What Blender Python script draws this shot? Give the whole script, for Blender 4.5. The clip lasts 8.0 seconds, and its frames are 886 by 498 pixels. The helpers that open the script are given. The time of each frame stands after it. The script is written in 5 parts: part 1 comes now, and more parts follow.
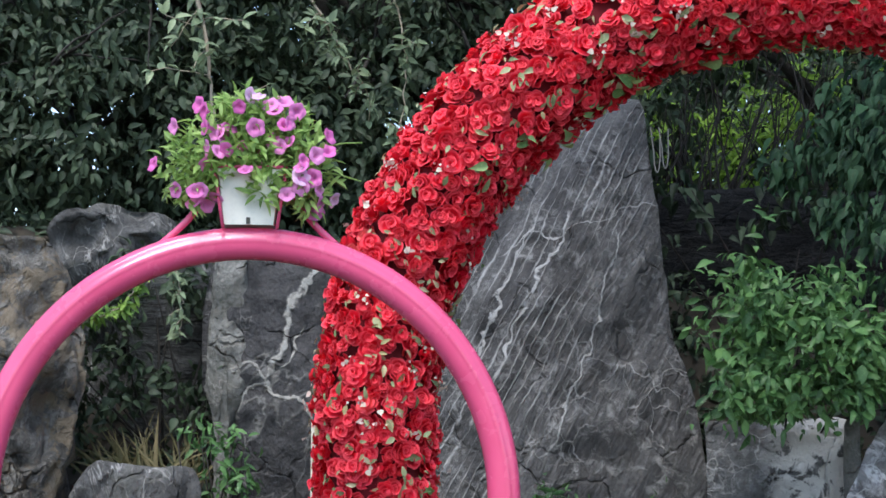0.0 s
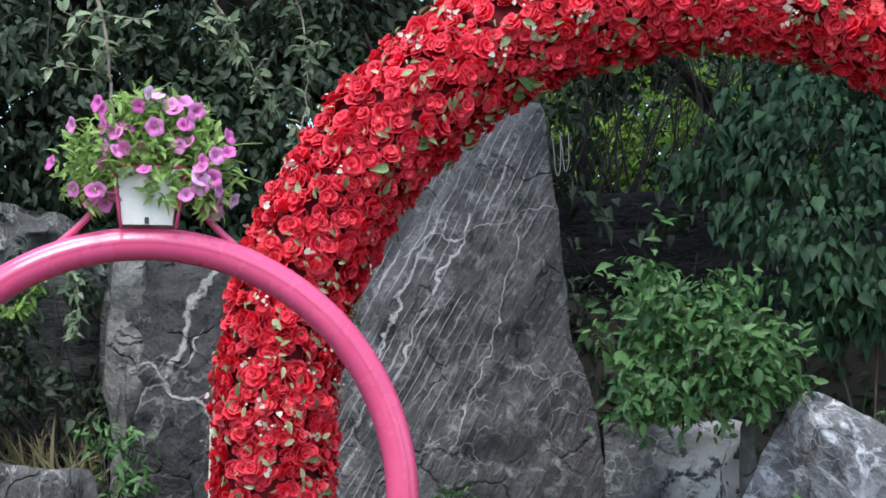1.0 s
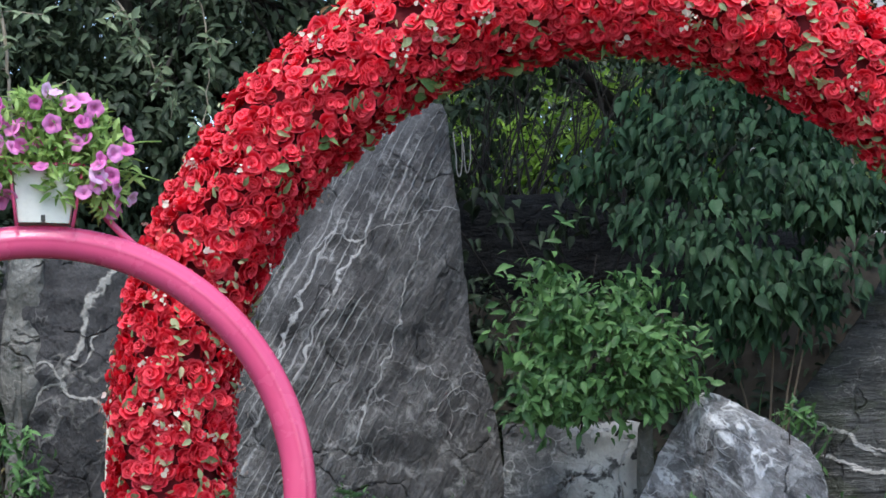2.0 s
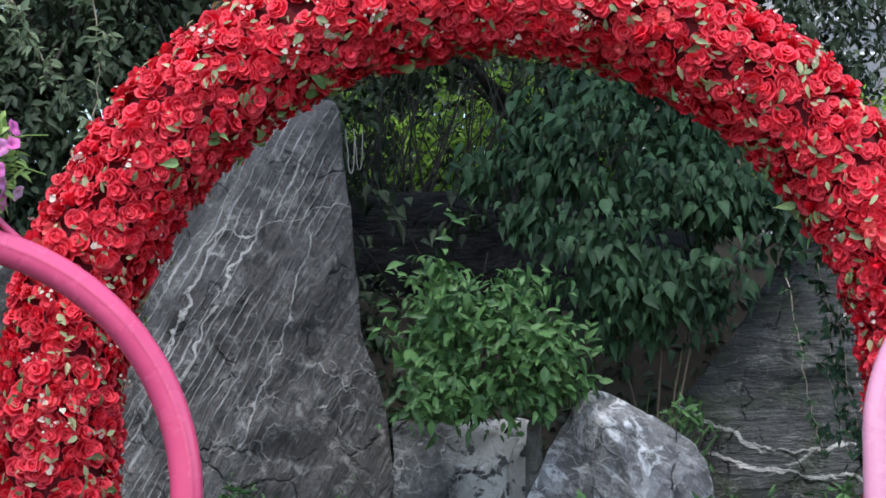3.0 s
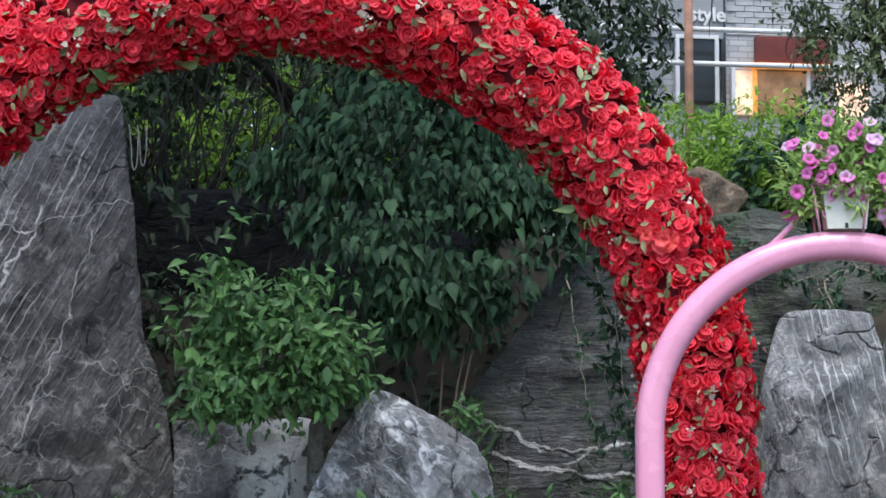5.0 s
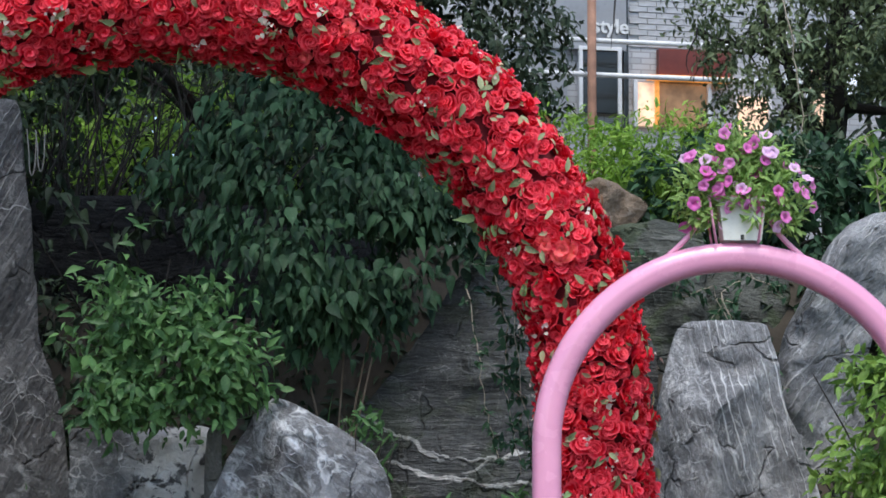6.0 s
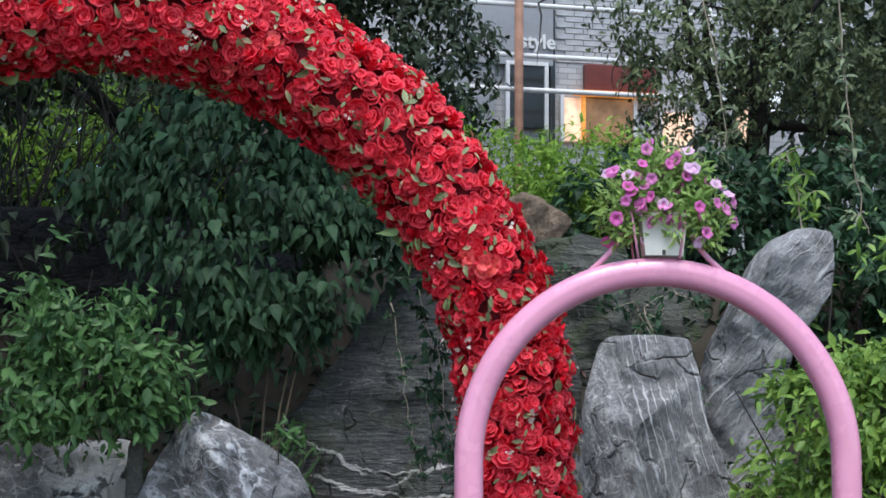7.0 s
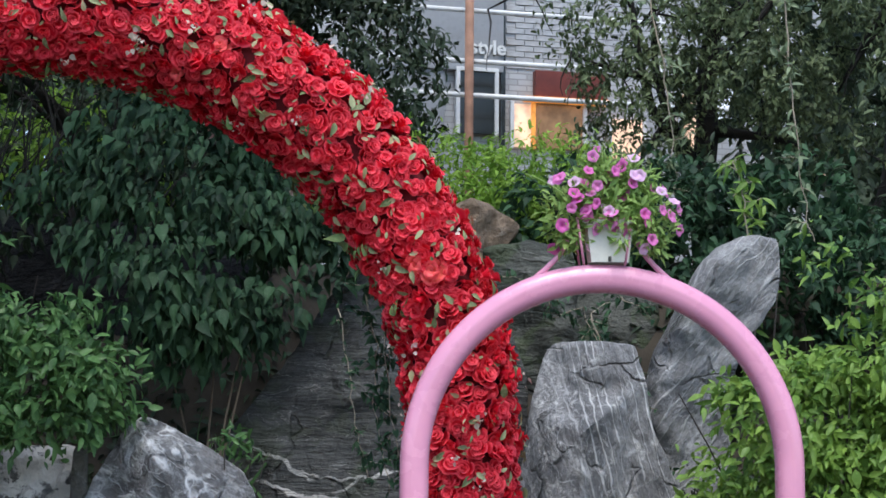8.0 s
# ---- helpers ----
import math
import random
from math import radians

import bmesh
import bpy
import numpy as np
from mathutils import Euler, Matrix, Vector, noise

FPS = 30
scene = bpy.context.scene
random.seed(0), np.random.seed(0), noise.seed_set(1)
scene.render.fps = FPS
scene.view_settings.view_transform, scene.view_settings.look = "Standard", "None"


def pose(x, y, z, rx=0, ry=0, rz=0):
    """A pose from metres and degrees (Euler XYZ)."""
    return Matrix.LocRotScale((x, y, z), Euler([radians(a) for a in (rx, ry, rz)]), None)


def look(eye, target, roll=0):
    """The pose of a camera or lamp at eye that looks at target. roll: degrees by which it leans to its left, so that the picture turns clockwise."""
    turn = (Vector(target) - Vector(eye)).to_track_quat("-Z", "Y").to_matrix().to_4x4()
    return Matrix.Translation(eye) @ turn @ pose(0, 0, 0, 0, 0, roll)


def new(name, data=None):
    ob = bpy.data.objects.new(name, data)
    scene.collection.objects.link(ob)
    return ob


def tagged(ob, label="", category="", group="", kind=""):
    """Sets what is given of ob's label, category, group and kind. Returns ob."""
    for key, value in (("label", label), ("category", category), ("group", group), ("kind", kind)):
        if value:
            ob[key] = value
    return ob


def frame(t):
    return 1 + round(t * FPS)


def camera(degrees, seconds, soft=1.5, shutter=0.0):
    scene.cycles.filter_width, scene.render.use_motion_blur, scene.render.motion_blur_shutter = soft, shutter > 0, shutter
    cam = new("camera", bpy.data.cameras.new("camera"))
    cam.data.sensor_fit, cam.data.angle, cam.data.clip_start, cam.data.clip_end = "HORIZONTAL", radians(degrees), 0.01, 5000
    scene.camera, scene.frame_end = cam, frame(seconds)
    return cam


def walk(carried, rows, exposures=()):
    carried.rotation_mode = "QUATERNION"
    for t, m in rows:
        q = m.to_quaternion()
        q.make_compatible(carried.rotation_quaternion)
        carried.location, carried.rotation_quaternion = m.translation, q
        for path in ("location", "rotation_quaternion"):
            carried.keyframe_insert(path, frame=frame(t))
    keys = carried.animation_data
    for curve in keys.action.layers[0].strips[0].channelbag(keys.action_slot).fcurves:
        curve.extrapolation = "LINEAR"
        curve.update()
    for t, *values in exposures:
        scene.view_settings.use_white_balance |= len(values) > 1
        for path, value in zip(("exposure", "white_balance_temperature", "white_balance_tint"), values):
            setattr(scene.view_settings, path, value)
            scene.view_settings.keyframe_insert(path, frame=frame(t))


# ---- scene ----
# ---- camera and walk ----
cam = camera(27.5, 8.0, soft=1.65)
ROWS = [
    (0, -0.0000, 0.0001, 1.5500, 96.000, 0.000, 0.000),
    (0.5, 0.0041, 0.0003, 1.5495, 96.029, -0.055, -1.426),
    (1, 0.0086, -0.0002, 1.5493, 96.064, -0.029, -3.098),
    (1.5, 0.0143, -0.0019, 1.5489, 96.086, -0.056, -4.572),
    (3, 0.0411, -0.0102, 1.5494, 96.002, -0.183, -9.504),
    (3.5, 0.0514, -0.0138, 1.5492, 95.940, -0.191, -11.059),
    (4, 0.0626, -0.0169, 1.5493, 95.913, -0.169, -12.852),
    (4.5, 0.0734, -0.0207, 1.5493, 95.939, -0.178, -14.429),
    (6, 0.1014, -0.0301, 1.5504, 96.301, -0.335, -19.109),
    (6.5, 0.1083, -0.0342, 1.5503, 96.518, -0.369, -20.262),
    (7, 0.1141, -0.0387, 1.5504, 96.745, -0.401, -21.425),
    (7.5, 0.1208, -0.0435, 1.5514, 96.866, -0.430, -22.261),
    (8, 0.1279, -0.0490, 1.5531, 96.919, -0.447, -22.991),
]
walk(cam, [(t, pose(x, y, z, rx, ry, rz)) for t, x, y, z, rx, ry, rz in ROWS],
     exposures=[(0.0, 1.27), (1.5, 1.24), (3.5, 1.13), (4.5, 1.08), (6.5, 0.86), (8.0, 0.84)])

# ---- world and light ----
SUN_EL, SUN_AZ = radians(61), radians(200)
world = bpy.data.worlds.new("overcast_sky")
scene.world = world
world.use_nodes = True
wn = world.node_tree.nodes
sky = wn.new("ShaderNodeTexSky")
sky.sky_type, sky.sun_disc, sky.sun_elevation, sky.sun_rotation = "NISHITA", False, SUN_EL, SUN_AZ
sky.air_density, sky.dust_density, sky.ozone_density = 1.0, 0.9, 1.0
world.node_tree.links.new(sky.outputs[0], wn["Background"].inputs[0])
wn["Background"].inputs[1].default_value = 0.15
sun = new("sun", bpy.data.lights.new("sun", "SUN"))
sun.data.energy, sun.data.angle, sun.data.color = 1.5, radians(30), (1.0, 0.98, 0.96)
sun.matrix_world = look((math.sin(SUN_AZ) * math.cos(SUN_EL) * 30, math.cos(SUN_AZ) * math.cos(SUN_EL) * 30, math.sin(SUN_EL) * 30), (0, 0, 0))

# ---- helpers of this scene ----
rng = np.random.default_rng(7)


def link_mesh(name, verts, faces, mat, parent=None, label="", smooth=True):
    """One mesh object out of vertex and face lists."""
    me = bpy.data.meshes.new(name)
    me.from_pydata([tuple(v) for v in verts], [], [tuple(f) for f in faces])
    if smooth:
        me.polygons.foreach_set("use_smooth", np.ones(len(me.polygons), bool))
    me.update()
    me.materials.append(mat)
    ob = new(name, me)
    if parent:
        ob.parent = parent
    if label:
        ob["label"] = label
    return ob


def part(name, bm, mat, parent, label="", smooth=False):
    me = bpy.data.meshes.new(name)
    if smooth:
        for f in bm.faces:
            f.smooth = True
    bm.to_mesh(me)
    bm.free()
    me.materials.append(mat)
    ob = new(name, me)
    ob.parent = parent
    if label:
        ob["label"] = label
    return ob


def thing(name, label, category, at=(0, 0, 0), rz=0.0, group="", kind=""):
    ob = new(name)
    ob.matrix_basis = pose(*at, 0, 0, rz)
    return tagged(ob, label, category, group, kind)


def basis(tip, normal):
    """Rotation matrices whose y runs along tip and whose z is near normal."""
    y = tip / np.linalg.norm(tip, axis=1, keepdims=True)
    z = normal - (normal * y).sum(1, keepdims=True) * y
    z /= np.linalg.norm(z, axis=1, keepdims=True) + 1e-9
    x = np.cross(y, z)
    return np.stack([x, y, z], 2)


def scatter(name, shapes, locs, rots, sizes, mat, parent=None, kind="stuff", label="", seed=1):
    """One mesh of many copies of small shapes (vertices, faces), each with a tone of its own."""
    r = np.random.default_rng(seed)
    pick = r.integers(0, len(shapes), len(locs))
    co, loops, totals, tones = [], [], [], []
    base = 0
    rims = []
    for k, shape in enumerate(shapes):
        v, f = shape[0], shape[1]
        ids = np.where(pick == k)[0]
        if not len(ids):
            continue
        v = np.asarray(v, float)
        p = np.einsum("nij,vj->nvi", rots[ids], v) * sizes[ids][:, None, None] + locs[ids][:, None, :]
        flat = np.array([i for q in f for i in q])
        tot = np.array([len(q) for q in f])
        co.append(p.reshape(-1, 3))
        loops.append((flat[None, :] + (base + np.arange(len(ids)) * len(v))[:, None]).ravel())
        totals.append(np.tile(tot, len(ids)))
        tones.append(np.repeat(r.random(len(ids)), len(v)))
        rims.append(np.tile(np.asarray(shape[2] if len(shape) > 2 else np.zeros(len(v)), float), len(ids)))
        base += len(ids) * len(v)
    co, loops, totals, tones = map(np.concatenate, (co, loops, totals, tones))
    me = bpy.data.meshes.new(name)
    me.vertices.add(len(co))
    me.vertices.foreach_set("co", co.ravel())
    me.loops.add(len(loops))
    me.loops.foreach_set("vertex_index", loops.astype(np.int32))
    me.polygons.add(len(totals))
    me.polygons.foreach_set("loop_start", (np.cumsum(totals) - totals).astype(np.int32))
    me.polygons.foreach_set("use_smooth", np.ones(len(totals), bool))
    me.update(calc_edges=True)
    me.attributes.new("tone", "FLOAT", "POINT").data.foreach_set("value", tones)
    if len(shapes[0]) > 2:
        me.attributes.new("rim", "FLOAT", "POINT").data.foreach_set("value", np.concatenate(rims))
    me.materials.append(mat)
    ob = new(name, me)
    if parent:
        ob.parent = parent
    return tagged(ob, label, "", "", kind)


def tube_geo(points, radii, sides=8):
    """Vertices and faces of a tapered tube along points."""
    pts = [Vector(p) for p in points]
    verts, faces = [], []
    for i, p in enumerate(pts):
        d = (pts[min(i + 1, len(pts) - 1)] - pts[max(i - 1, 0)]).normalized()
        ref = Vector((0, 1, 0)) if abs(d.y) < 0.9 else Vector((1, 0, 0))
        a = d.cross(ref).normalized()
        b = d.cross(a)
        for k in range(sides):
            w = 2 * math.pi * k / sides
            verts.append(tuple(p + (a * math.cos(w) + b * math.sin(w)) * radii[i]))
    for i in range(len(pts) - 1):
        for k in range(sides):
            n = (k + 1) % sides
            faces.append((i * sides + k, i * sides + n, (i + 1) * sides + n, (i + 1) * sides + k))
    faces.append(tuple(range(sides))[::-1])
    faces.append(tuple(range((len(pts) - 1) * sides, len(pts) * sides)))
    return verts, faces


def merge(geos):
    verts, faces = [], []
    for v, f in geos:
        o = len(verts)
        verts += list(v)
        faces += [tuple(i + o for i in q) for q in f]
    return verts, faces


def wander(start, direction, length, steps, bend, r, droop=0.0):
    """A crooked line for a twig or a limb."""
    p, d = np.array(start, float), np.array(direction, float)
    d /= np.linalg.norm(d)
    out = [p.copy()]
    for _ in range(steps):
        d = d + r.normal(0, bend, 3) + np.array((0, 0, -droop))
        d /= np.linalg.norm(d)
        p = p + d * length / steps
        out.append(p.copy())
    return out


def box_bm(sx, sy, sz, at=(0, 0, 0), bevel=0.0):
    bm = bmesh.new()
    bmesh.ops.create_cube(bm, size=1.0, matrix=Matrix.Translation(at) @ Matrix.Diagonal((sx, sy, sz, 1)))
    if bevel:
        bmesh.ops.bevel(bm, geom=bm.edges[:], offset=bevel, segments=2, affect="EDGES", profile=0.6)
    return bm


# ---- materials ----
def material(name):
    m = bpy.data.materials.new(name)
    m.use_nodes = True
    return m, m.node_tree.nodes, m.node_tree.links, m.node_tree.nodes["Principled BSDF"]


def mathn(n, l, op, a, b=None, clamp=False):
    q = n.new("ShaderNodeMath")
    q.operation, q.use_clamp = op, clamp
    for i, v in enumerate((a, b)):
        if v is None:
            continue
        if isinstance(v, (int, float)):
            q.inputs[i].default_value = v
        else:
            l.new(v, q.inputs[i])
    return q.outputs[0]


def mixc(n, l, fac, a, b, mode="MIX"):
    q = n.new("ShaderNodeMix")
    q.data_type, q.blend_type = "RGBA", mode
    for i, v in ((0, fac), (6, a), (7, b)):
        if isinstance(v, (int, float)):
            q.inputs[i].default_value = v
        elif isinstance(v, tuple):
            q.inputs[i].default_value = (*v, 1)
        else:
            l.new(v, q.inputs[i])
    return q.outputs[2]


def noisen(n, l, vec, scale, detail=4.0, rough=0.55, dist=0.0):
    q = n.new("ShaderNodeTexNoise")
    q.inputs["Scale"].default_value, q.inputs["Detail"].default_value = scale, detail
    q.inputs["Roughness"].default_value, q.inputs["Distortion"].default_value = rough, dist
    if vec is not None:
        l.new(vec, q.inputs["Vector"])
    return q.outputs["Fac"]


def ramp(n, l, v, lo, hi, a=0.0, b=1.0):
    q = n.new("ShaderNodeMapRange")
    q.interpolation_type = "SMOOTHSTEP"
    for i, w in enumerate((v, lo, hi, a, b)):
        if isinstance(w, (int, float)):
            q.inputs[i].default_value = w
        else:
            l.new(w, q.inputs[i])
    return q.outputs[0]


def bump(n, l, h, strength, distance, bsdf):
    q = n.new("ShaderNodeBump")
    q.inputs["Strength"].default_value, q.inputs["Distance"].default_value = strength, distance
    l.new(h, q.inputs["Height"])
    l.new(q.outputs[0], bsdf.inputs["Normal"])


def mapped(n, l, rot=(0, 0, 0), scale=(1, 1, 1)):
    c = n.new("ShaderNodeTexCoord")
    m = n.new("ShaderNodeMapping")
    m.inputs["Rotation"].default_value = [radians(a) for a in rot]
    m.inputs["Scale"].default_value = scale
    l.new(c.outputs["Object"], m.inputs["Vector"])
    return m.outputs[0]


def rot_then_scale(n, l, angle, scale):
    """Object coordinates turned in the upright plane, then stretched."""
    a = mapped(n, l, (0, angle, 0))
    m = n.new("ShaderNodeMapping")
    m.inputs["Scale"].default_value = scale
    l.new(a, m.inputs["Vector"])
    return m.outputs[0]


def leaf_material(name, dark, light, gloss=0.45, through_light=0.2, vein=True):
    m, n, l, b = material(name)
    at = n.new("ShaderNodeAttribute")
    at.attribute_name = "tone"
    info = n.new("ShaderNodeObjectInfo")
    t = mathn(n, l, "FRACT", mathn(n, l, "ADD", at.outputs["Fac"], info.outputs["Random"]))
    geo = n.new("ShaderNodeTexCoord")
    patch = noisen(n, l, geo.outputs["Object"], 3.0, 2.0)
    t = mathn(n, l, "ADD", mathn(n, l, "MULTIPLY", t, 0.7), mathn(n, l, "MULTIPLY", ramp(n, l, patch, 0.35, 0.7), 0.3))
    c = mixc(n, l, t, dark, light)
    fine = noisen(n, l, geo.outputs["Object"], 70.0, 3.0)
    c = mixc(n, l, ramp(n, l, fine, 0.5, 0.8, 0.0, 0.35), c, tuple(min(1.0, v * 1.8 + 0.01) for v in light))
    l.new(c, b.inputs["Base Color"])
    b.inputs["Roughness"].default_value = gloss
    b.inputs["Specular IOR Level"].default_value = 0.3
    tr = n.new("ShaderNodeBsdfTranslucent")
    l.new(c, tr.inputs["Color"])
    mx = n.new("ShaderNodeMixShader")
    mx.inputs[0].default_value = through_light
    l.new(b.outputs[0], mx.inputs[1])
    l.new(tr.outputs[0], mx.inputs[2])
    l.new(mx.outputs[0], n["Material Output"].inputs["Surface"])
    return m


def rock_material(name, dark, mid, pale, angle=0.0, stretch=(1, 1, 1), lines=5.0, width=0.06, amount=0.8, scale=1.6, crack=0.5, stain=(), stain_amount=0.0, streaks=(), bands=(), frosty=0.55, dark_crack=0.6, stain_scale=2.6, fade=(), stain_side=(), stain_cover=0.54):
    """Layered stone: two greys, pale veins that run along one direction, fine cracks, grain and relief."""
    m, n, l, b = material(name)
    v = rot_then_scale(n, l, angle, stretch)
    plain = mapped(n, l)
    tone = noisen(n, l, v, scale * 1.3, 7.0, 0.62, 0.4)
    col = mixc(n, l, ramp(n, l, tone, 0.32, 0.68), dark, mid)
    grain = noisen(n, l, plain, 55.0, 5.0, 0.7)
    col = mixc(n, l, ramp(n, l, grain, 0.3, 0.75, 0.0, 0.55), col, tuple(c * 0.5 for c in dark))
    flow = noisen(n, l, v, scale, 5.0, 0.58, 0.9)
    ramped = mathn(n, l, "MULTIPLY", flow, lines)
    if bands:
        axis = n.new("ShaderNodeSeparateXYZ")
        l.new(mapped(n, l, (0, angle, 0)), axis.inputs[0])
        wave = noisen(n, l, v, bands[2], 4.0, 0.5, 0.25)
        ramped = mathn(n, l, "ADD", mathn(n, l, "MULTIPLY", axis.outputs[bands[3]], bands[0]), mathn(n, l, "MULTIPLY", wave, bands[1]))
        ramped = mathn(n, l, "ADD", ramped, mathn(n, l, "MULTIPLY", noisen(n, l, plain, 8.0, 5.0, 0.65), 0.7))
        ramped = mathn(n, l, "ADD", ramped, mathn(n, l, "MULTIPLY", noisen(n, l, plain, 1.1, 2.0, 0.5, 0.6), bands[4]))
    line = mathn(n, l, "PINGPONG", ramped, 0.5)
    where = ramp(n, l, noisen(n, l, plain, 3.2, 4.0, 0.6), 0.38, 0.6)
    wid = mathn(n, l, "ADD", mathn(n, l, "MULTIPLY", where, width), 0.012)
    vein = mathn(n, l, "MULTIPLY", ramp(n, l, line, 0.0, wid, 1.0, 0.0), mathn(n, l, "ADD", mathn(n, l, "MULTIPLY", where, 0.6), 0.4))
    if bands:
        if fade:
            vein = mathn(n, l, "MULTIPLY", vein, ramp(n, l, axis.outputs[0], fade[0], fade[1], 1.0, 0.06))
        side = mathn(n, l, "PINGPONG", mathn(n, l, "MULTIPLY", flow, lines), 0.5)
        vein = mathn(n, l, "MAXIMUM", vein, mathn(n, l, "MULTIPLY", ramp(n, l, side, 0.0, 0.05, 1.0, 0.0), mathn(n, l, "MULTIPLY", where, 0.45)))
    vor = n.new("ShaderNodeTexVoronoi")
    vor.feature = "DISTANCE_TO_EDGE"
    vor.inputs["Scale"].default_value = 8.0
    wob = n.new("ShaderNodeTexNoise")
    wob.inputs["Scale"].default_value, wob.inputs["Detail"].default_value = 4.0, 5.0
    l.new(plain, wob.inputs["Vector"])
    mixv = n.new("ShaderNodeMix")
    mixv.data_type = "VECTOR"
    mixv.inputs[0].default_value = 0.22
    l.new(plain, mixv.inputs[4])
    l.new(wob.outputs["Color"], mixv.inputs[5])
    l.new(mixv.outputs[1], vor.inputs["Vector"])
    cr = mathn(n, l, "MULTIPLY", ramp(n, l, vor.outputs["Distance"], 0.0, 0.035, 1.0, 0.0), ramp(n, l, noisen(n, l, plain, 3.1, 4.0), 0.46, 0.6, 0.0, crack))
    if fade:
        cr = mathn(n, l, "MULTIPLY", cr, ramp(n, l, axis.outputs[0], fade[0], fade[1], 0.25, 1.0))
    frost = ramp(n, l, noisen(n, l, plain, 13.0, 8.0, 0.72, 0.6), 0.62 - 0.14 * frosty, 0.78 - 0.08 * frosty, 0.0, frosty)
    mask = mathn(n, l, "MULTIPLY", mathn(n, l, "MAXIMUM", mathn(n, l, "MAXIMUM", vein, cr), mathn(n, l, "MULTIPLY", frost, mathn(n, l, "ADD", mathn(n, l, "MULTIPLY", where, 0.5), 0.5) if frosty > 0.95 else where)), amount, True)
    sep = n.new("ShaderNodeSeparateXYZ")
    l.new(mixv.outputs[1], sep.inputs[0])
    for x0, z0, x1, z1, w in streaks:
        d = math.hypot(x1 - x0, z1 - z0)
        nx, nz, tx, tz = -(z1 - z0) / d, (x1 - x0) / d, (x1 - x0) / d, (z1 - z0) / d
        k = 0.78
        wobx = 0.11
        off = mathn(n, l, "ADD", mathn(n, l, "ADD", mathn(n, l, "MULTIPLY", sep.outputs[0], nx / k), mathn(n, l, "MULTIPLY", sep.outputs[2], nz / k)), -(x0 * nx + z0 * nz) - wobx * (nx + nz) / k)
        run = mathn(n, l, "ADD", mathn(n, l, "ADD", mathn(n, l, "MULTIPLY", sep.outputs[0], tx / k), mathn(n, l, "MULTIPLY", sep.outputs[2], tz / k)), -(x0 * tx + z0 * tz) - wobx * (tx + tz) / k)
        near = ramp(n, l, mathn(n, l, "ABSOLUTE", off), w * 0.4, w, 1.0, 0.0)
        inside = mathn(n, l, "MULTIPLY", ramp(n, l, run, -0.03, 0.03), ramp(n, l, run, d - 0.03, d + 0.03, 1.0, 0.0))
        solid = ramp(n, l, noisen(n, l, plain, 18.0, 5.0), 0.26, 0.44)
        mask = mathn(n, l, "MAXIMUM", mask, mathn(n, l, "MULTIPLY", mathn(n, l, "MULTIPLY", near, inside), mathn(n, l, "MULTIPLY", solid, 0.9)))
    gap = n.new("ShaderNodeTexVoronoi")
    gap.feature = "DISTANCE_TO_EDGE"
    gap.inputs["Scale"].default_value = 3.4
    l.new(mixv.outputs[1], gap.inputs["Vector"])
    fissure = mathn(n, l, "MULTIPLY", ramp(n, l, gap.outputs["Distance"], 0.0, 0.03, 1.0, 0.0), ramp(n, l, noisen(n, l, plain, 4.3, 4.0), 0.45, 0.6, 0.0, dark_crack))
    col = mixc(n, l, mask, col, pale)
    col = mixc(n, l, fissure, col, tuple(k * 0.25 for k in dark))
    if stain:
        s = ramp(n, l, noisen(n, l, plain, stain_scale, 8.0, 0.68, 0.5), stain_cover - 0.08 * stain_amount, stain_cover + 0.05 - 0.08 * stain_amount, 0.0, stain_amount)
        if stain_side:
            s = mathn(n, l, "MULTIPLY", s, ramp(n, l, sep.outputs[0], stain_side[0], stain_side[1]))
        col = mixc(n, l, s, col, stain)
    l.new(col, b.inputs["Base Color"])
    l.new(ramp(n, l, grain, 0.3, 0.8, 0.55, 0.8), b.inputs["Roughness"])
    b.inputs["Specular IOR Level"].default_value = 0.2
    rel = mathn(n, l, "ADD", mathn(n, l, "MULTIPLY", flow, 1.6), mathn(n, l, "ADD", mathn(n, l, "MULTIPLY", grain, 0.25), mathn(n, l, "SUBTRACT", mathn(n, l, "MULTIPLY", mask, 0.25), fissure)))
    rel = mathn(n, l, "ADD", rel, noisen(n, l, v, 9.0, 6.0, 0.65))
    bump(n, l, rel, 0.9, 0.05, b)
    return m


def paint_material(name, colour, rough=0.28, chips=(0.25, 0.2, 0.2)):
    m, n, l, b = material(name)
    v = mapped(n, l)
    big = noisen(n, l, v, 2.5, 4.0)
    col = mixc(n, l, ramp(n, l, big, 0.35, 0.7), colour, tuple(min(1, c * 1.1 + 0.012) for c in colour))
    spot = ramp(n, l, noisen(n, l, v, 26.0, 5.0, 0.6), 0.735, 0.76)
    col = mixc(n, l, mathn(n, l, "MULTIPLY", spot, 0.7), col, chips)
    l.new(col, b.inputs["Base Color"])
    l.new(ramp(n, l, noisen(n, l, v, 9.0, 4.0), 0.3, 0.7, rough - 0.06, rough + 0.12), b.inputs["Roughness"])
    b.inputs["Coat Weight"].default_value = 0.35
    b.inputs["Coat Roughness"].default_value = 0.12
    bump(n, l, noisen(n, l, v, 60.0, 2.0), 0.06, 0.004, b)
    return m


